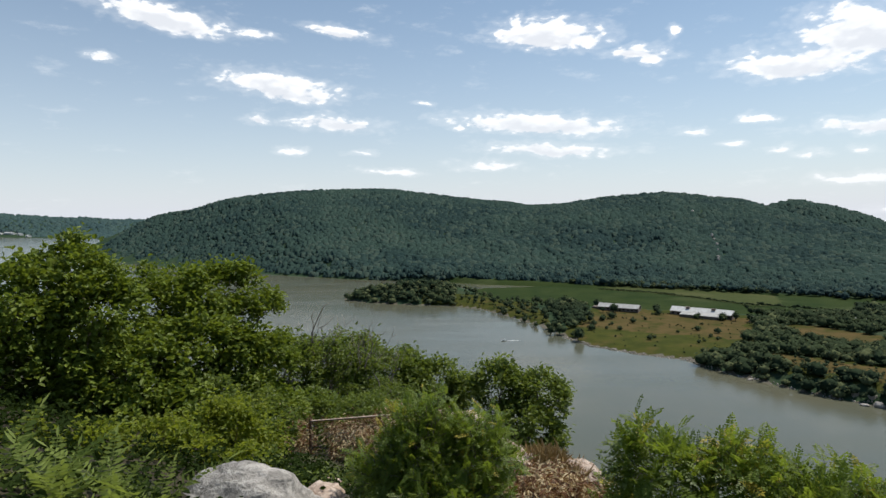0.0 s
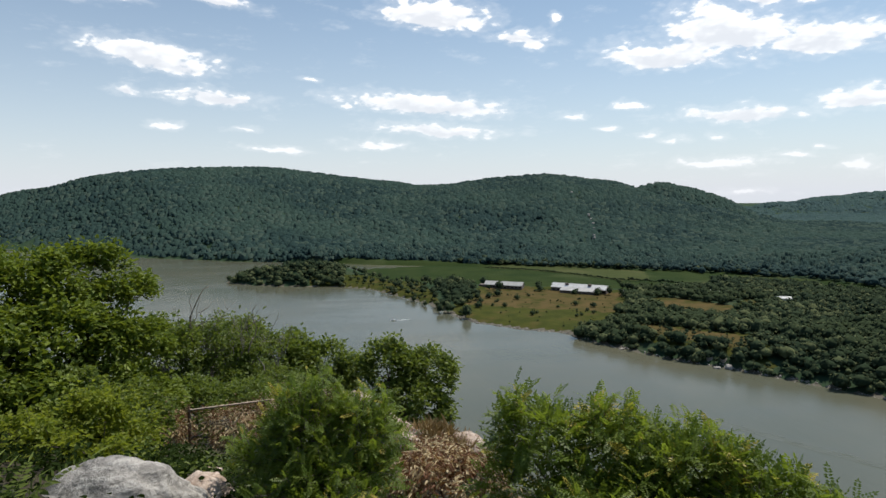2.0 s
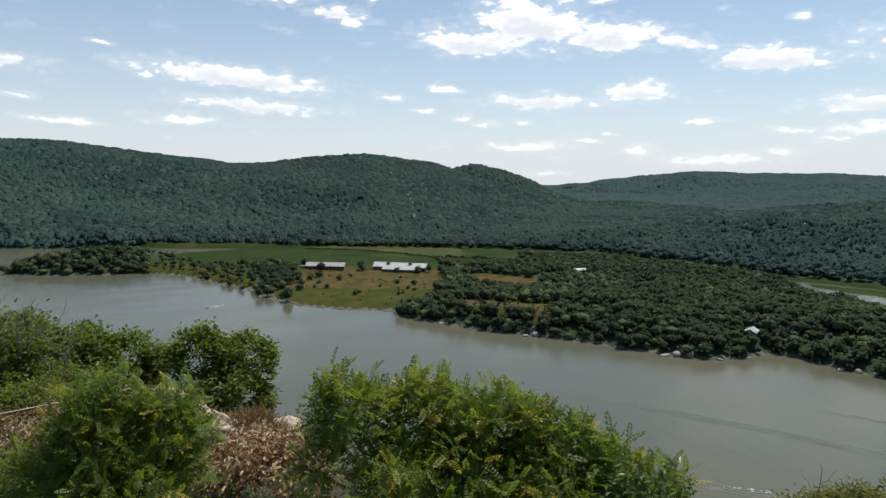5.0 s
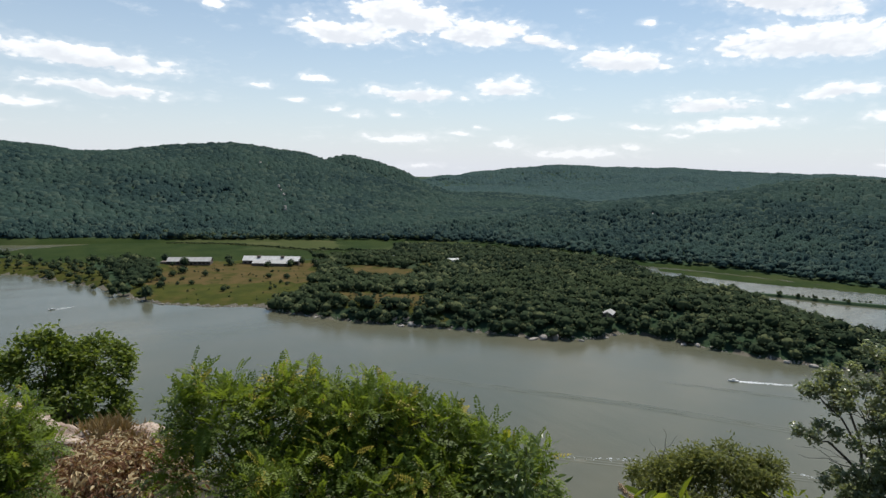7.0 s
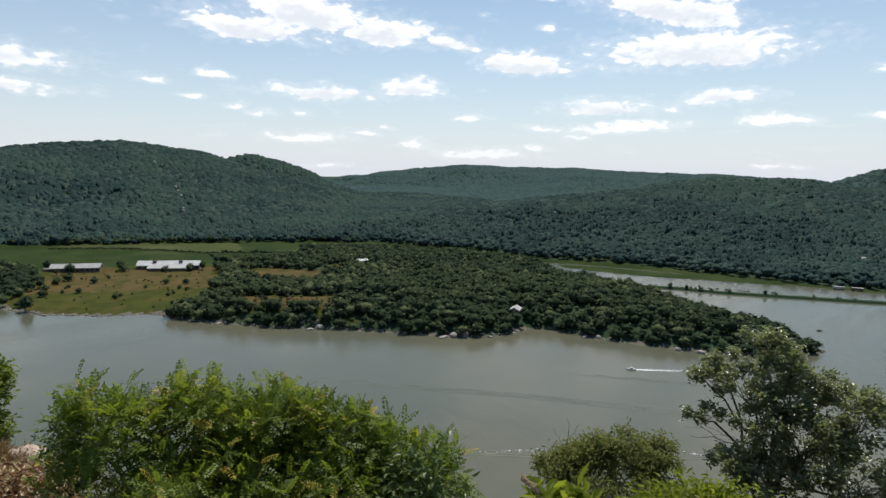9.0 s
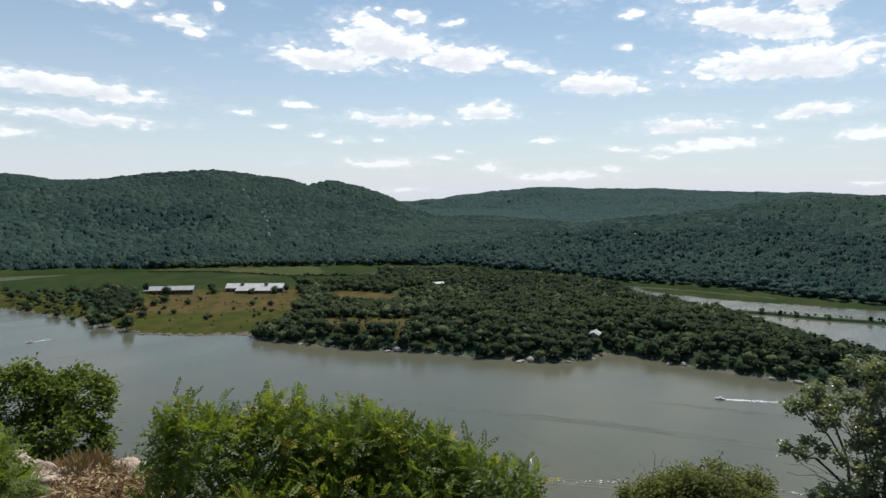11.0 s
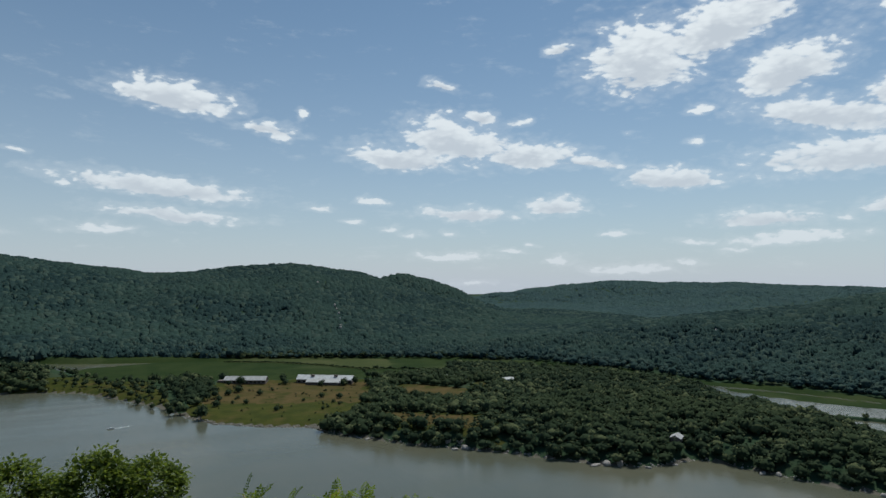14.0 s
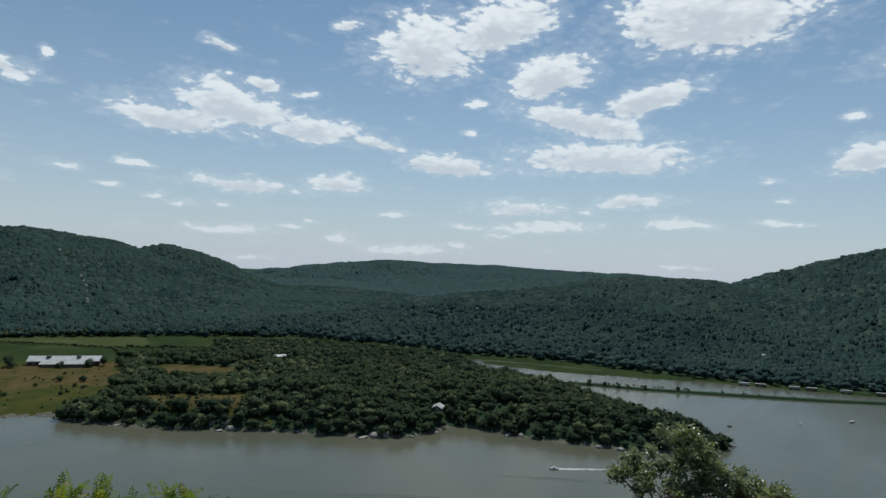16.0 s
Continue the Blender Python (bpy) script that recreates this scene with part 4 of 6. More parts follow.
def railway():
    # the embankment across the bay, and cars standing on the mainland shore
    pts = [(575, 262), (592, 237), (604, 196), (646, 117), (682, 50), (716, 0), (790, -110), (900, -240)]
    V = []
    for i, (x, y) in enumerate(pts):
        a, b = pts[max(i - 1, 0)], pts[min(i + 1, len(pts) - 1)]
        d = Vector((b[0] - a[0], b[1] - a[1], 0)).normalized()
        n = Vector((d.y, -d.x, 0))
        for off, z in ((-7, -2.0), (-2.6, 1.9), (2.6, 1.9), (7, -2.0)):
            V.append((x + n.x * off, y + n.y * off, z))
    F = [(4 * i + k, 4 * i + k + 1, 4 * i + k + 5, 4 * i + k + 4) for i in range(len(pts) - 1) for k in range(3)]
    tagged(mesh_object("causeway", np.array(V), np.array(F), M_FLOOR), "low overgrown railway embankment across the bay", "causeway", kind="structure")
    rng = np.random.default_rng(71)
    spots = [(588, 240, 3.2), (594, 226, 2.6), (598, 214, 3.0), (601, 205, 2.2), (606, 190, 2.4), (622, 163, 3.0), (626, 155, 2.2), (641, 127, 2.0), (650, 110, 1.6), (671, 70, 1.4)]
    shapes = heaped_shapes(rng, 14, 4, 0.3)
    for k in range(26):
        u = rng.uniform(0, 1) ** 1.5
        spots.append((592 + 75 * u + rng.normal(0, 1.0), 237 - 160 * u + rng.normal(0, 1.0), rng.uniform(0.6, 1.7)))
    for k, (x, y, r) in enumerate(spots):
        bush("shrub", "dark green shrub on the embankment", x, y, r, shapes[k % 4], 1.5, "shrubs on the embankment")
    for k in (0, 1, 3, 4, 6, 8):
        u = k / 8
        x, y = 712 + 46 * u, 118 - 118 * u
        root = thing("railway_car", (x + 3, y + 3, height_at(x + 3, y + 3) + 0.1), "grey railway car standing on the shore track", "railway car", "railway cars on the shore", math.degrees(math.atan2(-118, 46)))
        bm = bmesh.new()
        box(bm, -5.0, 5.0, -1.4, 1.4, 0.9, 2.9)
        part("body", bm, M_WALL if k % 3 else M_GREYROOF, root)
        bm = bmesh.new()
        gable(bm, -5.0, 5.0, -1.4, 1.4, 2.9, 0.3, 0.1, 0.08)
        part("roof", bm, M_GREYROOF, root)
        for u2 in (-3.4, 3.4):
            bm = bmesh.new()
            box(bm, u2 - 1.2, u2 + 1.2, -1.2, 1.2, 0.0, 1.0)
            part("bogie", bm, M_DARK, root)


def meadow_shrubs():
    rng = np.random.default_rng(72)
    shapes = leafy_shapes(rng, 6, 50)
    big = [(180, 533, 2.6), (166, 577, 2.6), (190, 614, 3.2), (148, 603, 3.0), (123, 555, 4.6), (198, 463, 2.2), (164, 630, 3.4), (215, 561, 1.6), (237, 570, 2.8), (250, 556, 2.8), (237, 528, 1.8), (140, 580, 3.6), (128, 600, 4.0),
           (176, 640, 4.4), (240, 690, 4.0), (232, 660, 3.4), (284, 622, 4.2), (306, 600, 4.4), (262, 634, 3.0), (322, 622, 3.4), (120, 640, 4.2), (108, 660, 4.0), (152, 672, 3.4)]
    for k, (x, y, r) in enumerate(big):
        bush("shrub", "round dark green shrub in the dry meadow", x, y, r * 1.25, shapes[k % 6], None, "shrubs in the meadow")
    n = 0
    while n < 105:
        x, y = rng.uniform(115, 330), rng.uniform(470, 680)
        if inside_by(np.array([x]), np.array([y]), MEADOW)[0] > 4:
            bush("shrub", "low dark green shrub in the dry meadow", x, y, rng.uniform(0.5, 1.3) * (1.9 if n % 7 == 0 else 1.0), shapes[n % 6], None, "low shrubs in the meadow")
            n += 1


def hedges():
    rng = np.random.default_rng(73)
    for pts, r in (([(228, 900), (287, 858), (328, 800), (362, 735), (352, 706)], 1.5), ([(362, 735), (420, 690), (470, 640)], 2.2)):
        P = []
        for (x0, y0), (x1, y1) in zip(pts, pts[1:]):
            m = int(math.hypot(x1 - x0, y1 - y0) / (r * 0.9))
            s = np.linspace(0, 1, m, endpoint=False)
            P.append(np.stack([x0 + (x1 - x0) * s, y0 + (y1 - y0) * s], 1))
        P = np.concatenate(P) + rng.normal(0, 0.3, (sum(len(p) for p in P), 2))
        wood("hedgerow", "dark hedgerow crossing the green marsh", P[:, 0], P[:, 1], r, heaped_shapes(rng, 8, 4), C_ISLE, rng, 1.0)


def shore_stones():
    spots = [(244, 375, 3.2, 2.6, 3.4), (248, 366, 3.4, 2.4, 4.2), (254, 360, 3.6, 2.6, 4.6), (236, 392, 2.4, 1.8, 1.8), (251, 350, 2.6, 2.0, 2.4),
             (299, 275, 4.2, 2.2, 0.9), (305, 271, 3.4, 2.6, 2.4), (312, 267, 3.0, 2.0, 3.0), (322, 253, 2.2, 1.2, 0.9), (342, 248, 2.0, 1.0, 0.6), (371, 208, 4.0, 1.8, 1.0), (376, 201, 3.0, 1.8, 1.4),
             (387, 150, 2.4, 1.6, 1.4), (392, 137, 3.0, 1.8, 1.4), (245, 353, 2.6, 1.6, 1.0), (207, 411, 2.4, 1.4, 0.8)]
    for k, (x, y, a, b, c) in enumerate(spots):
        boulder("shore_rock", "pale broken rock at the island waterline", (x, y, 0.35 * c), (a, b, c), (0, 0, 37 * k % 180), M_SHORE, 3 + k, 3, 0.35)
    # stones strewn along the rest of the waterline
    rng = np.random.default_rng(74)
    P = []
    for (x0, y0), (x1, y1) in zip(ISLAND[7:23], ISLAND[8:24]):
        m = int(math.hypot(x1 - x0, y1 - y0) / 1.1)
        s = rng.uniform(0, 1, m)
        P.append(np.stack([x0 + (x1 - x0) * s, y0 + (y1 - y0) * s], 1))
    P = np.concatenate(P) + rng.normal(0, 1.5, (sum(len(p) for p in P), 2))
    z = ground_z(P[:, 0], P[:, 1])
    P, z = P[(z > -1.2) & (z < 1.4)], z[(z > -1.2) & (z < 1.4)]
    n = len(P)
    size = rng.uniform(0.3, 1.1, (n, 1)) * rng.uniform(0.6, 1.2, (n, 3))
    v, f = scatter(crown_shapes(1, rng, 6), np.stack([P[:, 0], P[:, 1], z + 0.1], 1), upright(rng.uniform(0, 6.28, n)), size, rng)
    tagged(mesh_object("shore_stones", v, f, M_SHORE), "stones strewn along the island waterline", "stones", kind="stuff")


def hull(bm, long, wide, deep):
    """A boat's hull with a pointed bow at +x."""
    rings = []
    for u, w, z in ((-0.5, 0.8, 0.0), (-0.2, 1.0, 0.0), (0.15, 0.9, 0.05), (0.38, 0.5, 0.15), (0.5, 0.02, 0.3)):
        x = u * long
        rings.append([bm.verts.new(p) for p in ((x, -w * wide / 2, deep * (1 + z)), (x, -w * wide * 0.3, -0.2), (x, w * wide * 0.3, -0.2), (x, w * wide / 2, deep * (1 + z)))])
    for a, b in zip(rings, rings[1:]):
        for k in range(3):
            bm.faces.new((a[k], b[k], b[k + 1], a[k + 1]))
        bm.faces.new((a[3], b[3], b[0], a[0]))
    bm.faces.new(rings[0])


def boat(label, x, y, turn, long, mat=None, cabin=True):
    root = thing("motor_boat", (x, y, 0.0), label, "boat", turn=turn)
    bm = bmesh.new()
    hull(bm, long, long * 0.32, long * 0.13)
    part("hull", bm, mat or M_HULL, root)
    if cabin:
        bm = bmesh.new()
        box(bm, -long * 0.18, long * 0.12, -long * 0.1, long * 0.1, long * 0.13, long * 0.27)
        part("cabin", bm, mat or M_HULL, root)
        bm = bmesh.new()
        box(bm, long * 0.11, long * 0.13, -long * 0.09, long * 0.09, long * 0.17, long * 0.25)
        part("windscreen", bm, M_DARK, root)
    bm = bmesh.new()
    box(bm, -long * 0.55, -long * 0.48, -long * 0.04, long * 0.04, -0.1, long * 0.17)
    part("outboard_motor", bm, M_DARK, root)
    return root


def foam(x0, y0, x1, y1, wide, label, seed):
    """A patch of churned white water behind a boat: many low froth lumps on the water."""
    rng = np.random.default_rng(seed)
    n = int(math.hypot(x1 - x0, y1 - y0) * 16)
    s = rng.uniform(0, 1, n) ** 1.3
    d = np.array([x1 - x0, y1 - y0]) / math.hypot(x1 - x0, y1 - y0)
    off = rng.normal(0, 1, n) * wide * (0.35 + 0.65 * s)
    at = np.stack([x0 + (x1 - x0) * s - d[1] * off, y0 + (y1 - y0) * s + d[0] * off, np.full(n, 0.02)], 1)
    r = rng.uniform(0.12, 0.5, (n, 1)) * (1 - 0.6 * s[:, None])
    v, f = scatter(crown_shapes(1, rng, 5), at, upright(rng.uniform(0, 6.28, n)), r * np.array([1.4, 1.0, 0.35]), rng)
    tagged(mesh_object("foam", v, f, M_FOAM_GLINT), label, "foam", kind="stuff")


def swell(pts, rows, gap, wide, tall, label):
    """Long low waves left by a boat: smooth ridges on the river."""
    for k in range(rows):
        V, F = [], []
        p = []
        for (x0, y0), (x1, y1) in zip(pts, pts[1:]):
            m = int(math.hypot(x1 - x0, y1 - y0) / 2)
            p += [(x0 + (x1 - x0) * i / m, y0 + (y1 - y0) * i / m) for i in range(m)]
        n = len(p)
        for i, (x, y) in enumerate(p):
            a, b = p[max(i - 3, 0)], p[min(i + 3, n - 1)]
            t = Vector((b[0] - a[0], b[1] - a[1])).normalized()
            fade = math.sin(math.pi * (i + 0.5) / n) ** 0.6
            wob = 0.35 * noise.noise(Vector((x * 0.08, y * 0.08, k)))
            for j in range(7):
                o = (j / 6 - 0.5) * wide + k * gap + wob
                V.append((x + t.y * o, y - t.x * o, 0.004 + tall * fade * (0.5 + 0.5 * math.cos((j / 6 - 0.5) * 2 * math.pi)) * (0.7 + 0.6 * noise.noise(Vector((i * 0.21, k, 2.0))))))
        for i in range(n - 1):
            F += [(7 * i + j, 7 * i + j + 1, 7 * i + j + 8, 7 * i + j + 7) for j in range(6)]
        tagged(mesh_object("wake_wave", np.array(V), np.array(F), M_WATER, smooth=True), label, "wave", "waves of a boat's wake", kind="structure")


def glints(pts, n, label, seed):
    """Small white lumps along a line, added to stand in for sun glints on the water."""
    rng = np.random.default_rng(seed)
    u = np.sort(rng.uniform(0, 1, n)) * (len(pts) - 1)
    p = np.array(pts, float)
    i = np.minimum(u.astype(int), len(pts) - 2)
    at = p[i] + (p[i + 1] - p[i]) * (u - i)[:, None] + rng.normal(0, 0.5, (n, 2))
    turn = upright(np.full(n, math.atan2(p[-1][1] - p[0][1], p[-1][0] - p[0][0])) + rng.normal(0, 0.2, n))
    v, f = scatter(crown_shapes(1, rng, 4), np.column_stack([at, np.full(n, 0.05)]), turn, rng.uniform(0.15, 0.85, (n, 1)) * np.array([[1.0, 0.4, 0.3]]), rng)
    tagged(mesh_object("sun_glints", v, f, M_FOAM_GLINT), label, "waves", kind="stuff")


def on_the_river():
    boat("white motor boat under way with a foaming wake", 328.4, 153.6, math.degrees(math.atan2(32, -28)), 5.2)
    foam(330.2, 151.6, 366, 111, 1.3, "white foaming wake behind the boat", 81)
    boat("small white motor boat on the open river", 53, 547, 190, 4.5)
    foam(56, 547.5, 68, 549.5, 0.7, "short white wake behind the small boat", 82)
    boat("small white boat moored off the island shore", 380, 99.8, 140, 4.5)
    boat("small dark boat lying off the island point", 513, 96, 120, 3.8, M_DARK)
    boat("small white boat moored in the bay", 562, 54, 60, 3.8)
    boat("long low grey boat in the bay", 603, 22, 160, 7.0, M_GREYROOF, False)
    line = [(176, 293), (213, 232), (253, 172), (288, 107), (318, 45)]
    swell(line, 3, 2.4, 2.2, 0.16, "long low wave crossing the river")
    glints([(184, 150), (212, 126), (219, 117)], 70, "white lumps standing in for sun glints near the bank", 83)
    glints([(244, 92), (249, 79), (258, 69)], 40, "white lumps standing in for sun glints off the bank", 84)
    swell([(290, 190), (306, 160), (328, 124), (350, 84)], 2, 2.6, 2.2, 0.12, "faint low wave crossing the river")
    swell([(150, 196), (180, 158), (202, 131), (244, 88), (275, 50)], 3, 2.0, 1.8, 0.2, "low glinting wave near the bank")


def rock_scars():
    """Bare rock breaking through the wood on the hill."""
    for k, (x, y, r) in enumerate([(545, 1344, 4), (521, 1191, 4.5), (514, 1165, 3.2), (509, 1142, 3.4), (492, 1100, 3.2), (471, 1049, 4), (478, 1066, 3)]):
        boulder("rock_outcrop", "pale bare rock outcrop on the wooded hillside", (x, y, height_at(x, y) + 4.2), (r * 1.1, r * 0.7, r), (0, 0, 50 + 13 * k), M_SHORE, 30 + k, 3, 0.4)


barns()
hillside_houses()

# ---- plants near by ----
def merge(pieces):
    V, F, base = [], [], 0
    for v, f in pieces:
        V.append(v)
        F.append(f + base)
        base += len(v)
    return np.concatenate(V), np.concatenate(F)


def bough(a, b, rng, sag=0.12, n=6):
    """Points of a crooked branch from a to b."""
    a, b = np.asarray(a, float), np.asarray(b, float)
    s = np.linspace(0, 1, n)[:, None]
    d = np.linalg.norm(b - a)
    w = np.cumsum(rng.normal(0, 0.05 * d, (n, 3)), axis=0)
    w -= s * w[-1]
    return a + (b - a) * s + w + np.array([0, 0, 1.0]) * (np.sin(np.pi * s) * sag * d)


def simple_leaf(width=0.5, fold=0.18, curl=0.15):
    """A leaf one long, along y, folded at its midrib."""
    v = np.array([(0, 0, 0), (-width / 2, 0.3, fold * width), (-width * 0.4, 0.68, fold * width - curl * 0.4), (0, 1, -curl), (width * 0.4, 0.68, fold * width - curl * 0.4), (width / 2, 0.3, fold * width)], float)
    return v, np.array([(0, 1, 2, 3), (0, 3, 4, 5)])


def compound_leaf(pairs, leaflet, width, droop, rng, taper=0.25):
    """A feathered leaf one long, along y: a stalk and leaflets in pairs."""
    s = np.linspace(0.16, 0.97, pairs)
    V, F = [(0.0, 0.0, 0.0), (0.007, 0.0, 0.0)], []
    last = 0
    for k in range(pairs):
        x0, y0, z0 = 0.0, s[k], -droop * s[k] ** 2
        V += [(x0, y0, z0), (0.006, y0, z0)]
        node = len(V) - 2
        F.append([last, last + 1, node + 1, node])
        last = node
        for side in (-1, 1):
            size = leaflet * (1 - taper * abs(2 * s[k] - 0.9)) * rng.uniform(0.85, 1.1)
            lean = rng.uniform(0.1, 0.45)
            dx, dy, dz = side * size * math.cos(lean), size * math.sin(lean), -size * rng.uniform(-0.1, 0.35)
            nx, ny = -dy / size * width / 2, dx / size * width / 2
            V += [(x0 + dx * 0.5 + nx, y0 + dy * 0.5 + ny, z0 + dz * 0.35), (x0 + dx, y0 + dy, z0 + dz), (x0 + dx * 0.5 - nx, y0 + dy * 0.5 - ny, z0 + dz * 0.35)]
            F.append([node, len(V) - 3, len(V) - 2, len(V) - 1])
    V += [(-width / 2, 0.97 + leaflet / 2, -droop * 1.1), (0, 0.97 + leaflet, -droop * 1.3), (width / 2, 0.97 + leaflet / 2, -droop * 1.1)]
    F.append([last, len(V) - 3, len(V) - 2, len(V) - 1])
    return np.array(V, float), np.array(F)


def leaf_turns(axis, up):
    """Turns that lay y along axis and z towards up."""
    y = axis / (np.linalg.norm(axis, axis=1)[:, None] + 1e-9)
    x = np.cross(y, up)
    x /= np.linalg.norm(x, axis=1)[:, None] + 1e-9
    return np.stack([x, y, np.cross(x, y)], -1)


SHAPE_RNG = np.random.default_rng(5)
BROAD = [simple_leaf(0.62, 0.2, 0.1), simple_leaf(0.55, 0.1, 0.25), simple_leaf(0.7, 0.28, 0.05)]
NARROW = [simple_leaf(0.34, 0.2, 0.2), simple_leaf(0.28, 0.1, 0.3)]
LOCUST = [compound_leaf(7, 0.235, 0.115, d, SHAPE_RNG) for d in (0.05, 0.15, 0.28, 0.1)]
FEATHER = [compound_leaf(13, 0.25, 0.050, d, SHAPE_RNG, 0.6) for d in (0.35, 0.5, 0.25)]
POINTED = [simple_leaf(0.34, 0.2, 0.3), simple_leaf(0.38, 0.26, 0.15)]


def clumped(blobs, clumps, tips, spread, rng, hollow=0.6):
    """Twig tips in clumps over round masses (x, y, z, half width, half height); also the way out from each mass."""
    P, O, C = [], [], []
    area = np.array([b[3] * b[4] for b in blobs])
    for (x, y, z, rx, rz), share in zip(blobs, area / area.sum()):
        m = max(3, int(clumps * share))
        d = rng.normal(size=(m, 3))
        d /= np.linalg.norm(d, axis=1)[:, None]
        d[:, 2] = np.where(d[:, 2] < -0.35, -d[:, 2], d[:, 2])
        r = rng.uniform(hollow, 1.0, m) ** 0.7
        c = np.array([x, y, z]) + d * r[:, None] * np.array([rx, rx, rz])
        C.append(c)
        k = max(2, int(tips * share / m))
        p = np.repeat(c, k, 0) + np.clip(rng.normal(size=(m * k, 3)), -1.7, 1.7) * spread * np.array([rx, rx, rz]) * rng.uniform(0.5, 1.3, (m * k, 1))
        P.append(p)
        O.append(p - np.array([x, y, z - 0.3 * rz]))
    O = np.concatenate(O)
    return np.concatenate(P), O / (np.linalg.norm(O, axis=1)[:, None] + 1e-9), C


def leaves_at(tips, out, shapes, size, per_tip, rng, droop=0.2, wild=0.7, flat=0.5, gap=0.8):
    n = len(tips) * per_tip
    at = np.repeat(tips, per_tip, 0) + rng.normal(size=(n, 3)) * size * gap
    axis = np.repeat(out, per_tip, 0) + rng.normal(size=(n, 3)) * wild
    axis[:, 2] = axis[:, 2] * 0.6 - droop
    up = np.array([0, 0, 1.0]) + rng.normal(size=(n, 3)) * flat
    s = size * rng.uniform(0.65, 1.25, n)
    return scatter(shapes, at, leaf_turns(axis, up), np.repeat(s[:, None], 3, 1), rng)


def tree(name, label, category, foot, blobs, shapes, leaf, size, seed, clumps=60, tips=900, per_tip=6, spread=0.2, trunk=0.09, bark=None, group="", hollow=0.6, fork=0.45, twigs=0.5, shoots=0, droop=0.2, wild=0.7, flat=0.5, gap=0.8, extra=None):
    """A tree or bush: tapered trunk, limbs to each mass of leaves, twigs, and a crown of single leaves."""
    rng = np.random.default_rng(seed)
    bark = bark or M_BARK
    fx, fy = foot
    fz = float(ground_z(np.array([fx]), np.array([fy]))[0]) - 0.1
    root = thing(name, (fx, fy, fz), label, category, group)
    b = np.array(blobs, float)
    b[:, :3] -= np.array([fx, fy, fz])
    top = np.array([b[:, 0].mean(), b[:, 1].mean(), b[:, 2].min() + 0.2])
    split = top * fork
    wood_ = [tube(bough((0, 0, -0.05), split, rng, 0.02), trunk, trunk * 0.75, 8)]
    tips_, out, centres = clumped([tuple(q) for q in b], clumps, tips, spread, rng, hollow)
    v, f = merge(wood_)
    mesh_object("trunk", v, f, bark, root, smooth=True)
    for q, cs in zip(b, centres):
        hub = q[:3] - np.array([0, 0, 0.35 * q[4]])
        limb = [tube(bough(split, hub, rng), trunk * 0.6, trunk * 0.25)]
        for c in cs[rng.uniform(size=len(cs)) < twigs]:
            limb.append(tube(bough(hub, c, rng, 0.06, 5), trunk * 0.2, 0.004, 4))
        v, f = merge(limb)
        mesh_object("limb", v, f, bark, root, smooth=True)
    limbs = []
    if extra:
        for a, e, r in extra:
            base = np.array([fx, fy, fz])
            v, f = tube(bough(np.array(a) - base, np.array(e) - base, rng, 0.03, 7), r, r * 0.25, 5)
            mesh_object("dead_branch", v, f, M_BARK, root, smooth=True)
    if shoots:
        pick = rng.integers(0, len(tips_), shoots)
        pick = pick[out[pick, 2] > 0.25]
        grow = out[pick] * 0.25 + np.array([0, 0, 1.0]) + rng.normal(size=(len(pick), 3)) * 0.25
        reach = rng.uniform(0.06, 0.22, len(pick))[:, None]
        for a, g, r in zip(tips_[pick], grow, reach):
            limbs.append(tube(bough(a, a + g * r, rng, 0.0, 4), 0.006, 0.002, 4))
        for s in (0.35, 0.6, 0.8, 1.0):
            tips_ = np.concatenate([tips_, tips_[pick] + grow * reach * s])
            out = np.concatenate([out, out[pick]])
    if limbs:
        v, f = merge(limbs)
        tagged(mesh_object("brushwood", v, f, bark, root, smooth=True), kind="stuff")
    v, f = leaves_at(tips_, out, shapes, size, per_tip, rng, droop, wild, flat, gap)
    mesh_object("crown", v, f, leaf, root)
    return root


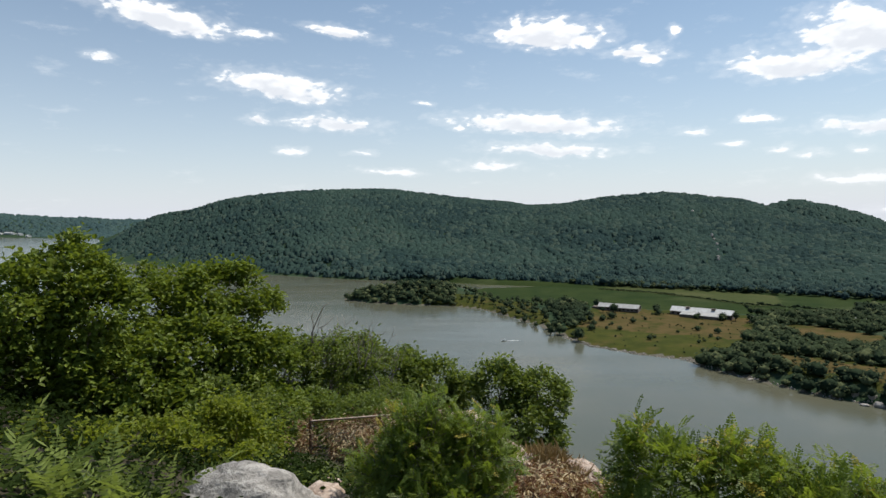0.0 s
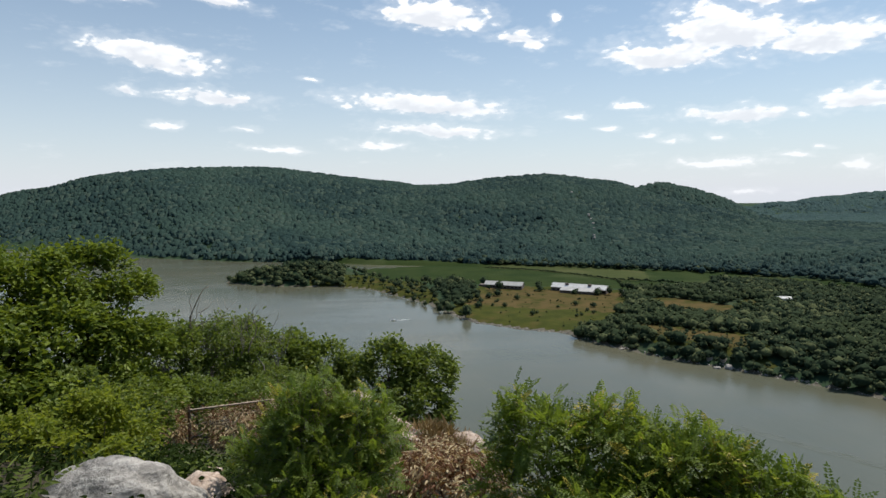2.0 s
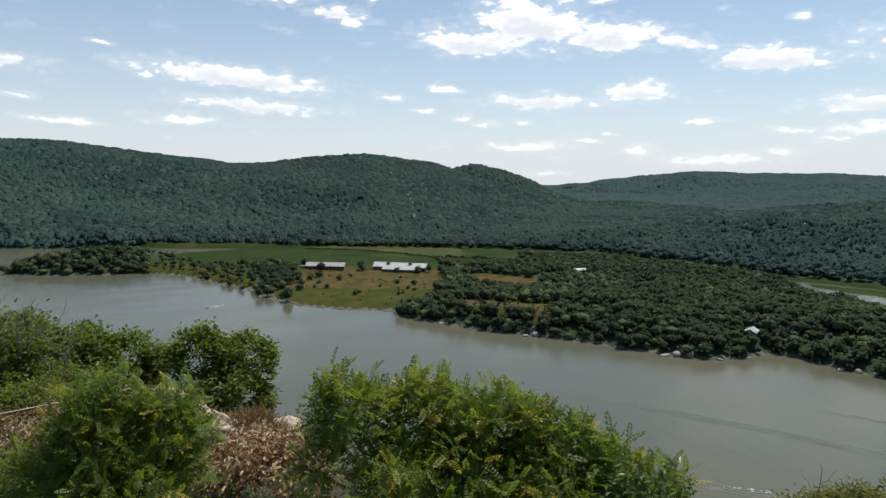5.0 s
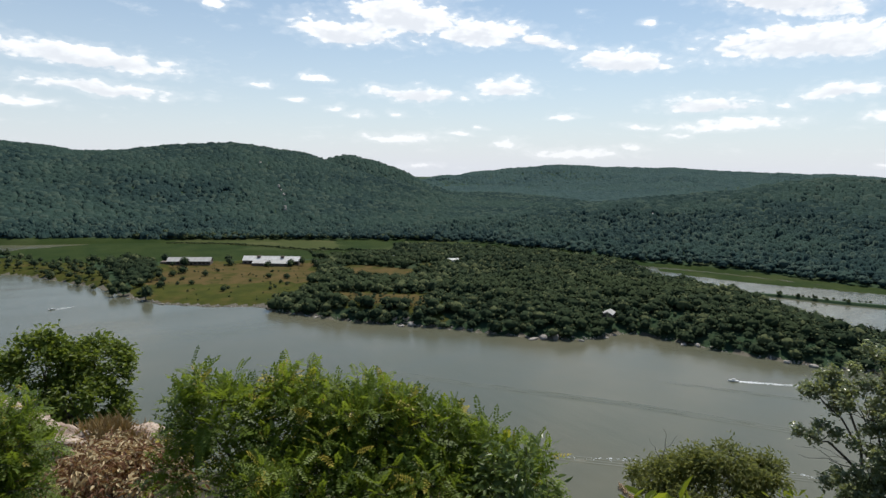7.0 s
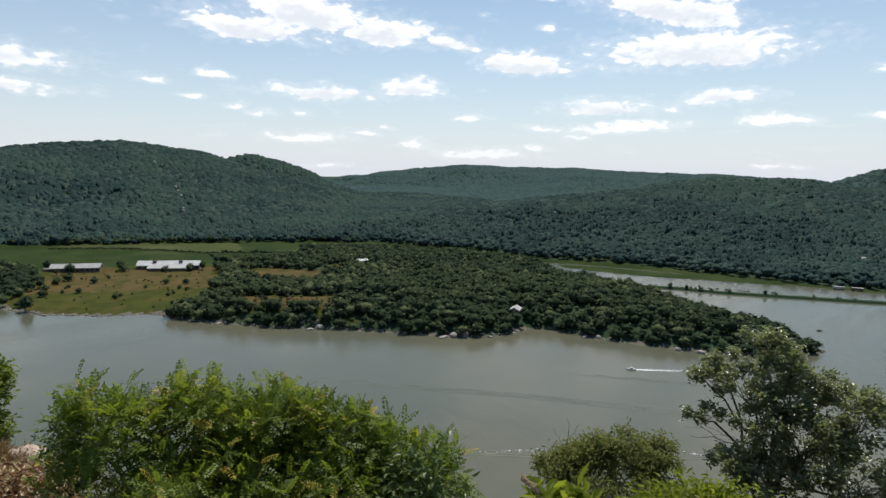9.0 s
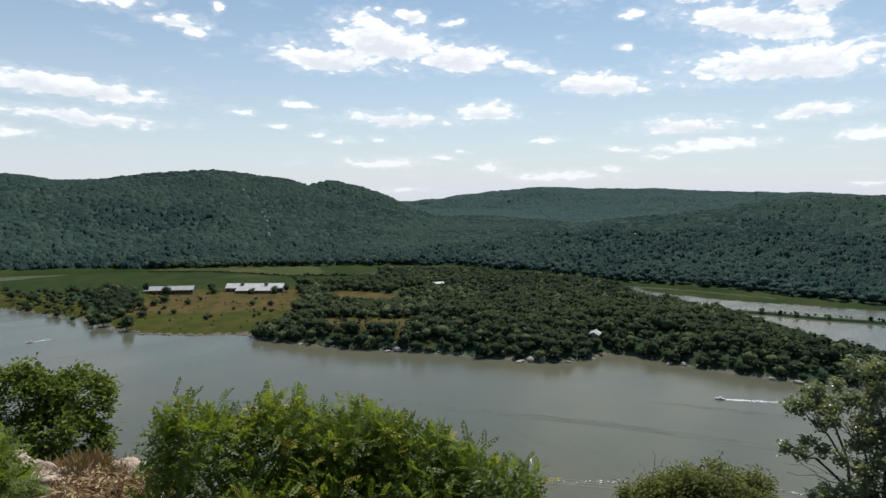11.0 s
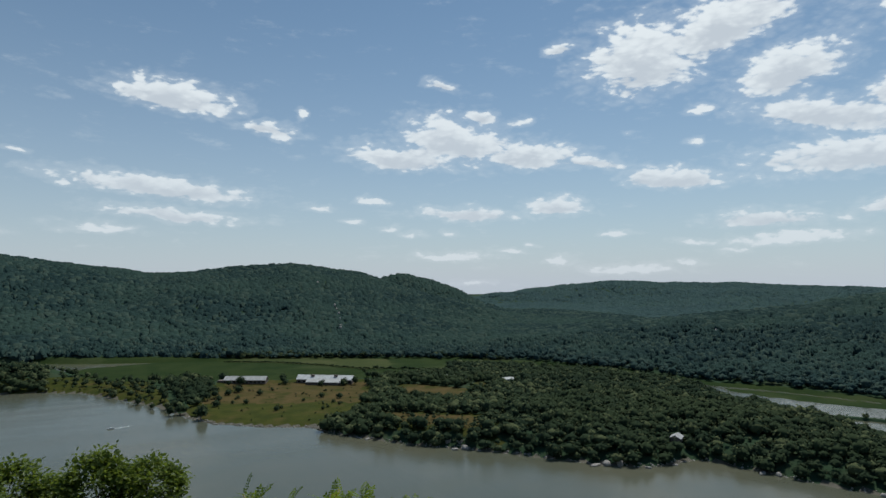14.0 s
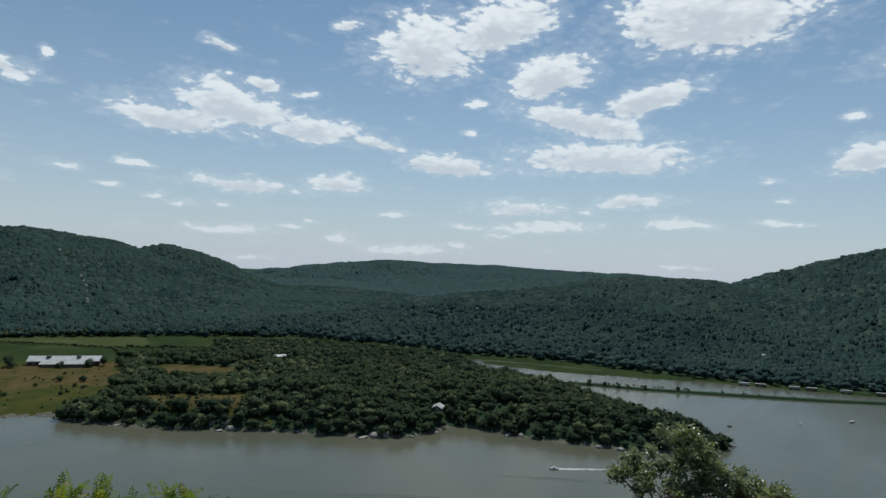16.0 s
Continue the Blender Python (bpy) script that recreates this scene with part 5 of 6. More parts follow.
def locust_shrub(label, foot, blobs, leaf_size, seed, shoots, fill):
    """A locust bush: canes from one foot, arching leafy shoots that stand out of its outline, feathered leaves set along them."""
    rng = np.random.default_rng(seed)
    fx, fy = foot
    base = np.array([fx, fy, height_at(fx, fy) - 0.1])
    root = thing("locust_bush", base, label, "bush")
    area = np.array([b[3] * b[4] for b in blobs])
    at, axis, up, size, stems = [], [], [], [], []
    for (x, y, z, rx, rz), share in zip(blobs, area / area.sum()):
        c = np.array([x, y, z]) - base
        v, f = tube(bough((0, 0, 0), c - np.array([0, 0, 0.5 * rz]), rng, 0.05), 0.028, 0.012, 6)
        mesh_object("cane", v, f, M_BARK, root, smooth=True)
        for _ in range(max(4, int(shoots * share))):
            d = rng.normal(size=3)
            d /= np.linalg.norm(d)
            d[2] = abs(d[2]) * 1.1 - 0.15
            d /= np.linalg.norm(d)
            a = c + d * np.array([rx, rx, rz]) * rng.uniform(0.15, 0.5)
            e = c + d * np.array([rx, rx, rz]) * rng.uniform(0.95, 1.2) + np.array([0, 0, rng.uniform(0.05, 0.34) * max(d[2], 0.0)])
            line = bough(a, e, rng, 0.10, 7)
            stems.append(tube(line, 0.007, 0.002, 4))
            reach = np.linalg.norm(e - a)
            n = max(4, int(reach / 0.055))
            turn = rng.uniform(0, 6.28)
            for k in range(n):
                s = 0.12 + 0.88 * (k + rng.uniform(0, 0.5)) / n
                i = min(int(s * 6), 5)
                along = line[i + 1] - line[i]
                along = along / (np.linalg.norm(along) + 1e-9)
                p = line[i] + (line[i + 1] - line[i]) * (min(s, 1.0) * 6 - i)
                side = np.cross(along, [math.cos(turn), math.sin(turn), 0.3])
                side = side / (np.linalg.norm(side) + 1e-9) * (1 if k % 2 else -1)
                turn += 0.5
                at.append(p)
                axis.append(side * 0.9 + along * rng.uniform(0.35, 0.9) + np.array([0, 0, 0.12]) + rng.normal(0, 0.15, 3))
                up.append(np.array([0, 0, 1.0]) + along * 0.2 + rng.normal(0, 0.22, 3))
                size.append(leaf_size * (1.05 - 0.5 * s ** 2) * rng.uniform(0.8, 1.15))
    v, f = merge(stems)
    tagged(mesh_object("brushwood", v, f, M_BARK, root, smooth=True), kind="stuff")
    v, f = scatter(LOCUST, np.array(at), leaf_turns(np.array(axis), np.array(up)), np.repeat(np.array(size)[:, None], 3, 1), rng)
    # shaded leaves low inside the bush
    tips, out, _ = clumped([(x - base[0], y - base[1], z - base[2] - 0.35 * rz, rx * 0.8, rz * 0.7) for x, y, z, rx, rz in blobs], 60, fill, 0.25, rng, 0.2)
    v2, f2 = leaves_at(tips, out, LOCUST, leaf_size, 2, rng, 0.15, 0.7, 0.4, 0.3)
    v, f = merge([(v, f), (v2, f2)])
    mesh_object("crown", v, f, L_LOCUST, root)


def young_sumac(x, y, high, seed):
    """A short stem with long feathered leaves arching out all round its top."""
    rng = np.random.default_rng(seed)
    root = thing("sumac", (x, y, height_at(x, y) - 0.05), "young sumac with arching feathered green leaves", "bush", "young sumacs on the slope")
    v, f = tube(bough((0, 0, 0), (0, 0, high), rng, 0.02), 0.014, 0.009, 6)
    mesh_object("stem", v, f, M_BARK, root, smooth=True)
    n = int(rng.integers(5, 8))
    ang = np.arange(n) * 6.283 / n + rng.uniform(-0.3, 0.3, n)
    rise = rng.uniform(1.2, 2.6, n)
    axis = np.stack([np.cos(ang), np.sin(ang), rise], 1)
    at = np.repeat(np.array([[0, 0, high]]), n, 0) - np.array([[0, 0, 0.12]]) * rng.uniform(0, 1, (n, 1))
    for k in range(n):
        v, f = scatter([FEATHER[k % 3]], at[k:k + 1], leaf_turns(axis[k:k + 1], np.array([[0, 0, 1.0]])), np.full((1, 3), rng.uniform(0.55, 0.85)), rng)
        mesh_object("frond", v, f, L_SUMAC, root)


def flowering_sumac():
    """A sumac close by: broad drooping leaves on short stems and a seeding spike."""
    foot = (4.15, 1.95)
    root = tree("sumac", "young sumac with broad green leaves and a tan seed spike", "bush", foot,
                [(4.0, 2.2, 112.42, 0.16, 0.1), (4.14, 1.98, 112.48, 0.15, 0.12), (4.22, 1.75, 112.42, 0.16, 0.1), (4.3, 2.1, 112.3, 0.2, 0.1)], POINTED, L_YELLOW, 0.17, 33, clumps=22, tips=110, per_tip=2, trunk=0.012, wild=0.6, flat=0.3, droop=0.12, gap=0.2)
    rng = np.random.default_rng(37)
    a, e = Vector((3.93, 2.44, 112.64)), Vector((4.03, 2.32, 112.50))
    n = 260
    s = rng.uniform(0, 1, n)
    r = 0.036 * (1 - 0.5 * s[::-1]) * rng.uniform(0.3, 1, n)
    ang = rng.uniform(0, 6.28, n)
    at = np.array(a)[None] + np.array(e - a)[None] * s[:, None] + np.stack([r * np.cos(ang) * 0.6, r * np.cos(ang) * 0.4, r * np.sin(ang)], 1) - np.array(root.location)
    v, f = scatter(facet_shapes(rng, 4), at, upright(ang), np.repeat(rng.uniform(0.005, 0.01, (n, 1)), 3, 1), rng)
    mesh_object("seed_spike", v, f, M_SPIKE, root)


def hillside_plants():
    # the two locust bushes at the edge of the slope
    locust_shrub("leafy green locust bush with feathery leaves and upright shoots", (4.0, 6.6),
                 [(2.65, 7.6, 111.68, 0.55, 0.5), (3.67, 7.4, 111.42, 0.68, 0.54), (4.33, 6.75, 111.34, 0.68, 0.54), (5.0, 6.2, 111.26, 0.6, 0.52), (5.5, 5.7, 111.05, 0.5, 0.45), (5.95, 5.3, 110.8, 0.4, 0.4),
                  (2.36, 7.8, 111.0, 0.4, 0.42), (3.62, 6.72, 110.8, 1.2, 0.6), (4.7, 5.8, 110.7, 0.8, 0.5)], 0.34, 21, 400, 420)
    locust_shrub("dense round green locust bush beside a fence", (-0.2, 7.7),
                 [(-0.28, 7.99, 111.85, 0.6, 0.5), (-0.85, 8.1, 111.4, 0.45, 0.4), (0.42, 7.89, 111.75, 0.52, 0.46), (-0.1, 7.69, 111.2, 0.98, 0.45)], 0.25, 22, 270, 260)
    tree("sapling", "green sapling with long pointed glossy leaves", "bush", (5.4, 4.7),
         [(5.4, 4.85, 111.24, 0.27, 0.25), (5.4, 4.7, 110.9, 0.4, 0.3), (5.1, 5.0, 111.05, 0.3, 0.28)], POINTED, L_SAPLING, 0.12, 23, clumps=34, tips=330, per_tip=3, trunk=0.015, shoots=8)
    # trees below the edge
    tree("oak_tree", "small dark green oak with a lobed round crown", "tree", (4.2, 33.6),
         [(3.07, 33.86, 105.05, 1.5, 1.65), (5.24, 33.59, 104.45, 1.6, 1.5), (4.03, 32.75, 103.2, 2.2, 1.5), (4.2, 33.4, 101.5, 1.8, 1.4)], BROAD, L_OAK, 0.24, 24, clumps=150, tips=1700, per_tip=7, trunk=0.16, hollow=0.75, spread=0.12)
    tree("oak_tree", "leafy dark green tree rooted below the cliff edge", "tree", (-4.8, 35.6),
         [(-5.07, 35.64, 106.0, 1.7, 1.75), (-4.61, 35.7, 104.0, 2.4, 1.4), (-6.4, 35.4, 104.4, 1.6, 1.3)], BROAD, L_OAK, 0.24, 25, clumps=120, tips=1300, per_tip=7, trunk=0.15, hollow=0.75, spread=0.13)
    tree("oak_tree", "leafy dark green tree with a broad low crown", "tree", (-0.9, 36.0),
         [(-2.98, 36.38, 105.1, 2.0, 1.6), (-0.6, 35.99, 104.5, 2.0, 1.6), (1.24, 35.98, 103.95, 1.0, 1.1), (-1.2, 36.0, 103.0, 2.4, 1.5)], BROAD, L_OAK, 0.24, 26, clumps=150, tips=1600, per_tip=7, trunk=0.16, hollow=0.75, spread=0.13)
    tree("maple_tree", "bright green maple with dense sunlit leaves", "tree", (-7.9, 12.7),
         [(-8.69, 12.22, 113.0, 1.25, 1.25), (-8.21, 13.14, 113.55, 1.05, 1.0), (-7.35, 13.07, 112.85, 1.2, 1.15), (-8.4, 13.0, 111.96, 1.6, 1.2), (-6.9, 13.1, 111.6, 1.3, 1.05), (-9.9, 11.6, 112.6, 1.4, 1.5), (-7.3, 13.0, 110.9, 1.7, 1.1), (-9.8, 12.8, 111.4, 1.5, 1.1), (-8.2, 13.4, 111.0, 1.5, 1.0), (-6.0, 12.6, 110.6, 1.3, 0.9), (-7.23, 12.55, 113.16, 0.6, 0.6)],
         BROAD, L_BUSH, 0.135, 27, clumps=330, tips=4700, per_tip=6, trunk=0.08, hollow=0.5, spread=0.085, shoots=50)
    tree("maple_tree", "green maple with a loose sunlit crown", "tree", (-6.0, 15.6),
         [(-7.1, 15.44, 112.65, 1.2, 1.15), (-5.96, 16.24, 112.82, 1.15, 0.92), (-5.21, 16.18, 112.15, 0.95, 0.92), (-6.43, 15.09, 111.41, 1.7, 1.4), (-4.98, 15.83, 111.06, 1.1, 1.1), (-5.6, 15.8, 110.1, 1.9, 1.0), (-5.92, 14.57, 112.08, 0.8, 0.7)],
         BROAD, L_BUSH, 0.135, 28, clumps=260, tips=3600, per_tip=6, trunk=0.08, hollow=0.5, spread=0.085, shoots=40)
    tree("thicket_tree", "thin grey-green tree with bare grey branches showing", "tree", (-5.0, 22.3),
         [(-5.7, 22.2, 109.75, 1.2, 0.9), (-4.25, 23.11, 109.4, 1.2, 1.0), (-5.83, 21.73, 109.17, 1.3, 1.1), (-4.39, 22.58, 108.5, 1.3, 0.78), (-2.9, 23.3, 109.0, 1.0, 0.8), (-4.2, 22.6, 107.4, 1.9, 0.9), (-2.6, 23.2, 107.8, 1.4, 0.9), (-6.2, 21.6, 108.0, 1.5, 1.0)],
         BROAD, L_OAK, 0.13, 29, clumps=260, tips=3900, per_tip=5, trunk=0.07, spread=0.17, bark=M_TWIG, twigs=1.0,
         extra=[((-4.91, 22.0, 109.51), (-4.23, 22.58, 111.77), 0.035),
                ((-4.84, 22.11, 109.89), (-4.79, 22.44, 111.54), 0.028),
                ((-4.77, 22.19, 110.19), (-3.84, 22.51, 110.93), 0.022),
                ((-4.7, 22.27, 110.48), (-4.51, 22.48, 111.45), 0.016),
                ((-4.58, 22.35, 110.78), (-4.06, 22.53, 111.27), 0.014),
                ((-4.97, 22.03, 109.71), (-5.3, 22.23, 111.02), 0.02),
                ((-3.07, 22.31, 109.41), (-2.67, 22.7, 111.01), 0.028),
                ((-2.91, 22.47, 110.0), (-3.08, 22.62, 110.86), 0.018),
                ((-2.83, 22.54, 110.3), (-2.21, 22.68, 110.62), 0.018),
                ((-2.77, 22.61, 110.6), (-2.46, 22.71, 110.96), 0.012),
                ((-5.84, 21.79, 109.57), (-6.99, 21.68, 110.63), 0.02),
                ((-6.41, 21.68, 109.81), (-5.78, 22.06, 110.75), 0.018),
                ((-6.18, 21.49, 108.84), (-7.13, 21.38, 109.49), 0.018)])
    rng = np.random.default_rng(38)
    for k, (x, y, z, high) in enumerate([(-4.5, 22.6, 109.4, 1.9), (-3.0, 22.9, 109.1, 1.7), (-5.6, 21.9, 109.2, 1.5), (-2.0, 23.3, 108.6, 1.6), (-3.7, 22.4, 108.8, 1.9)]):
        root = thing("dead_sapling", (x, y, height_at(x, y) - 0.1), "bare grey dead sapling among green thicket", "dead tree", "dead saplings in the thicket")
        base = np.array(root.location)
        foot = np.array([x, y, z]) - base
        v, f = tube(bough((0, 0, 0), foot + np.array([0, 0, 0.3]), rng, 0.02), 0.035, 0.022, 6)
        mesh_object("trunk", v, f, M_TWIG, root, smooth=True)
        for j in range(6):
            a, lean = rng.uniform(0, 6.28), rng.uniform(0.25, 0.8)
            d = np.array([math.cos(a) * lean, 0.3 * math.sin(a) * lean, 1.0]) * high * rng.uniform(0.6, 1.0)
            line = bough(foot + np.array([0, 0, 0.08 * j - 0.2]), foot + d, rng, -0.04, 7)
            twigs = [tube(line, 0.018, 0.005, 4)]
            for q in (2, 3, 4, 5):
                w = rng.normal(0, 0.22, 3) * high * 0.5 + np.array([0, 0, 0.22 * high])
                twigs.append(tube(bough(line[q], line[q] + w, rng, 0.0, 4), 0.008, 0.003, 3))
            v, f = merge(twigs)
            mesh_object("branch", v, f, M_TWIG, root, smooth=True)
    # right-hand side
    tree("oak_tree", "glossy-leaved oak with dark limbs and an open crown", "tree", (25.4, 4.6),
         [(24.71, 6.2, 108.25, 0.95, 0.9), (25.05, 5.35, 107.7, 1.0, 0.9), (23.6, 7.44, 107.0, 1.0, 0.6), (23.95, 6.41, 106.9, 1.1, 0.95), (22.97, 7.53, 105.9, 0.7, 0.45), (24.7, 5.3, 106.3, 1.4, 1.1),
          (25.5, 4.7, 107.1, 1.0, 0.85), (23.25, 5.88, 105.9, 1.1, 0.75), (24.19, 4.56, 105.1, 1.7, 1.5), (22.3, 6.2, 104.6, 0.8, 0.65), (22.9, 5.17, 104.1, 1.4, 1.0), (25.53, 3.3, 106.1, 1.5, 1.35), (25.2, 3.2, 103.8, 2.2, 1.5), (24.2, 7.5, 107.5, 0.6, 0.5)],
         BROAD, L_GLOSS, 0.145, 30, clumps=240, tips=5200, per_tip=6, trunk=0.11, spread=0.095, hollow=0.74, twigs=0.8, fork=0.85, flat=0.3, droop=0.05,
         extra=[((24.6, 5.0, 104.9), (22.99, 6.44, 105.2), 0.045), ((22.99, 6.44, 105.2), (22.5, 7.92, 105.25), 0.018), ((23.2, 6.2, 105.2), (22.81, 7.74, 105.75), 0.014), ((22.9, 6.8, 105.25), (22.56, 8.11, 105.5), 0.01), ((23.4, 5.9, 105.2), (22.82, 7.43, 105.55), 0.012)])
    tree("shrub", "dull green shrub with small leaves and a dead twig", "bush", (13.7, 6.2),
         [(12.9, 7.6, 107.35, 0.55, 0.5), (13.45, 6.99, 107.65, 0.62, 0.6), (13.85, 6.2, 108.05, 0.7, 0.5), (14.12, 5.57, 108.0, 0.55, 0.46), (13.5, 6.25, 107.28, 1.4, 0.6)], NARROW, L_OLIVE, 0.12, 31, clumps=150, tips=3200, per_tip=5, trunk=0.04, hollow=0.7, spread=0.15, shoots=60,
         extra=[((13.2, 7.45, 107.7), (13.15, 7.53, 108.8), 0.012), ((13.18, 7.48, 108.2), (13.3, 7.25, 108.7), 0.008), ((13.2, 7.4, 107.9), (13.0, 7.8, 108.5), 0.008)])
    tree("shrub", "low yellow-green shrub with small leaves", "bush", (7.9, 2.3), [(7.7, 2.8, 110.6, 0.3, 0.24), (7.88, 2.43, 110.7, 0.36, 0.26), (8.04, 2.05, 110.72, 0.32, 0.26)], NARROW, L_YELLOW, 0.12, 32, clumps=40, tips=420, per_tip=4, trunk=0.015)
    flowering_sumac()
    # low growth to the left
    tree("shrub", "yellow-green sunlit shrub on the slope", "bush", (-4.1, 11.3), [(-3.92, 11.34, 111.18, 0.5, 0.44), (-4.48, 11.13, 111.02, 0.56, 0.5), (-3.54, 11.47, 110.8, 0.4, 0.34), (-4.1, 11.2, 110.4, 0.9, 0.5)],
         BROAD, L_YELLOW, 0.085, 34, clumps=70, tips=900, per_tip=5, trunk=0.02, shoots=16)
    tree("shrub", "low tangled green shrub on the slope", "bush", (-4.6, 9.0), [(-5.0, 8.6, 111.75, 0.5, 0.22), (-4.6, 9.3, 111.55, 0.45, 0.3), (-3.96, 9.18, 111.4, 0.4, 0.3), (-5.7, 8.1, 111.9, 0.4, 0.25), (-3.28, 9.45, 111.1, 0.4, 0.24)],
         BROAD, L_YELLOW, 0.08, 35, clumps=60, tips=520, per_tip=5, trunk=0.02, shoots=24)
    for k, (x, y, z, r) in enumerate([(-4.6, 12.4, 110.9, 0.8), (-3.3, 10.2, 110.7, 0.5), (-3.9, 17.3, 109.7, 0.9), (-2.4, 18.0, 109.4, 0.9), (-0.8, 18.6, 109.0, 0.9), (0.4, 18.9, 108.4, 0.8), (-5.6, 13.4, 111.2, 0.9), (-4.6, 14.2, 110.7, 0.8)]):
        tree("shrub", "dark leafy shrub in the shade of taller trees", "bush", (x, y), [(x, y, z - 0.4, r, 0.6), (x + 0.5, y - 0.3, z - 0.7, r * 0.8, 0.5)], BROAD, L_OAK, 0.1, 60 + k, clumps=70, tips=700, per_tip=5, trunk=0.02, hollow=0.75, spread=0.12, shoots=10, group="shrubs in the shade")
    rng = np.random.default_rng(36)
    for k, (x, y, high) in enumerate([(-4.55, 6.1, 0.1), (-4.1, 6.25, 0.06), (-3.6, 6.35, 0.16), (-3.2, 6.5, 0.06), (-3.85, 5.95, 0.02), (-3.35, 6.05, 0.02)]):
        young_sumac(x, y, high, 100 + k)
    # withered vines over the rocks and the fence
    tree("withered_vine", "withered red-brown vine heaped over rocks", "vine", (1.9, 9.9),
         [(1.58, 9.87, 110.25, 0.5, 0.34), (2.09, 10.08, 110.1, 0.45, 0.34), (1.29, 10.52, 109.95, 0.42, 0.3), (2.39, 9.4, 110.15, 0.5, 0.36), (1.3, 11.2, 109.55, 0.6, 0.3), (2.2, 10.9, 109.8, 0.7, 0.3), (1.9, 12.6, 108.95, 0.7, 0.35), (2.3, 14.4, 108.4, 0.8, 0.4), (2.6, 16.2, 107.5, 0.8, 0.4), (2.6, 17.8, 106.8, 0.7, 0.4), (3.5, 17.4, 106.6, 0.7, 0.35)],
         NARROW, L_DEAD, 0.14, 50, clumps=170, tips=2200, per_tip=4, trunk=0.015, bark=M_TWIG, droop=0.5, wild=0.9)
    tree("withered_vine", "dry brown vine hanging on a fence", "vine", (-3.9, 14.6), [(-4.3, 14.5, 109.7, 0.7, 0.45), (-3.75, 14.75, 109.35, 0.5, 0.6), (-2.3, 15.35, 109.3, 0.8, 0.5), (-1.3, 15.7, 109.55, 0.6, 0.4), (-0.4, 16.1, 109.3, 0.6, 0.4)],
         NARROW, L_DEAD, 0.09, 51, clumps=110, tips=2000, per_tip=4, trunk=0.012, bark=M_TWIG, droop=0.5, wild=0.9)
    # dry grass tufts by the ledge
    for k, (x, y) in enumerate([(3.2, 18.7), (3.45, 18.55), (3.0, 18.85), (3.75, 18.35)]):
        z = 107.15 - 0.25 * k % 0.5
        n = 300
        at = np.stack([x + rng.normal(0, 0.3, n), y + rng.normal(0, 0.3, n), np.full(n, z - 0.05)], 1)
        axis = np.stack([rng.normal(0, 0.35, n), rng.normal(0, 0.35, n), np.ones(n)], 1)
        v, f = scatter([simple_leaf(0.016, 0.2, 0.3)], at, leaf_turns(axis, rng.normal(size=(n, 3))), np.repeat(rng.uniform(0.25, 0.7, (n, 1)), 3, 1), rng)
        tagged(mesh_object("grass_tuft", v, f, L_STRAW), "tuft of dry straw-coloured grass on the rocks", "grass", "dry grass tufts")
    # leaf litter, shade-dark leaves and seedlings over the slope
    n = 7000
    x, y = rng.uniform(-12, 16, n), rng.uniform(2, 24, n)
    s = x * BANK[0] + y * BANK[1]
    ok = (s > 2) & (s < 19) & (np.hypot(x, y) > 8.5) & ((x > -2.2) | (np.hypot(x, y) > 15)) & (field_noise(x, y, 2.5, 3, 7) > -0.3)
    x, y = x[ok], y[ok]
    at = np.stack([x, y, ground_z(x, y) + rng.uniform(0.02, 0.3, len(x))], 1)
    v, f = leaves_at(at, rng.normal(size=(len(x), 3)), BROAD, 0.09, 4, rng, 0.0, 0.8, 0.5, 1.2)
    # low leaves added on the left to paint the deep shade there
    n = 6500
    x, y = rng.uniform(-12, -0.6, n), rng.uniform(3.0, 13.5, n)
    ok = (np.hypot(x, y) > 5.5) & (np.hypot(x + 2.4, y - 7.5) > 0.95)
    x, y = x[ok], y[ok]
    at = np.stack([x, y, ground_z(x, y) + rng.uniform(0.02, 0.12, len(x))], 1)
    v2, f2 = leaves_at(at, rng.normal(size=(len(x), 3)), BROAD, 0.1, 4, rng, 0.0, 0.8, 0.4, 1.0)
    tagged(mesh_object("ivy", v2, f2, L_SHADE_LEAVES), "near-black leaves over the slope standing in for shade under the plants", "ivy", kind="stuff")
    tagged(mesh_object("undergrowth", v, f, L_OAK), "low green undergrowth covering the slope", "undergrowth", kind="stuff")


def boulder(name, label, at, size, turn, mat, seed, level=5, crag=0.22):
    bm = bmesh.new()
    bmesh.ops.create_icosphere(bm, subdivisions=level, radius=1.0)
    off = Vector((seed * 7.1, seed * 3.3, seed))
    for v in bm.verts:
        d = v.co.normalized()
        r = 1 + crag * noise.fractal(d * 1.3 + off, 0.9, 2.0, 5) - 0.12 * abs(noise.noise(d * 2.6 + off)) + 0.03 * noise.noise(d * 9 + off)
        # flat cleavage faces
        for k in range(4):
            n = Vector((math.sin(seed + k * 2.3), math.cos(seed * 1.7 + k * 1.9), 0.4 + 0.3 * math.sin(k + seed))).normalized()
            lim = 0.80 + 0.05 * math.sin(k * 3.1 + seed)
            dot = d.dot(n)
            if dot > 0 and r * dot > lim:
                r = r * 0.35 + 0.65 * lim / dot
        v.co = Vector((d.x * size[0], d.y * size[1], d.z * size[2])) * r
    ob = part(name, bm, mat, None, smooth=True)
    ob.matrix_world = pose(*at, *turn)
    return tagged(ob, label, "rock")


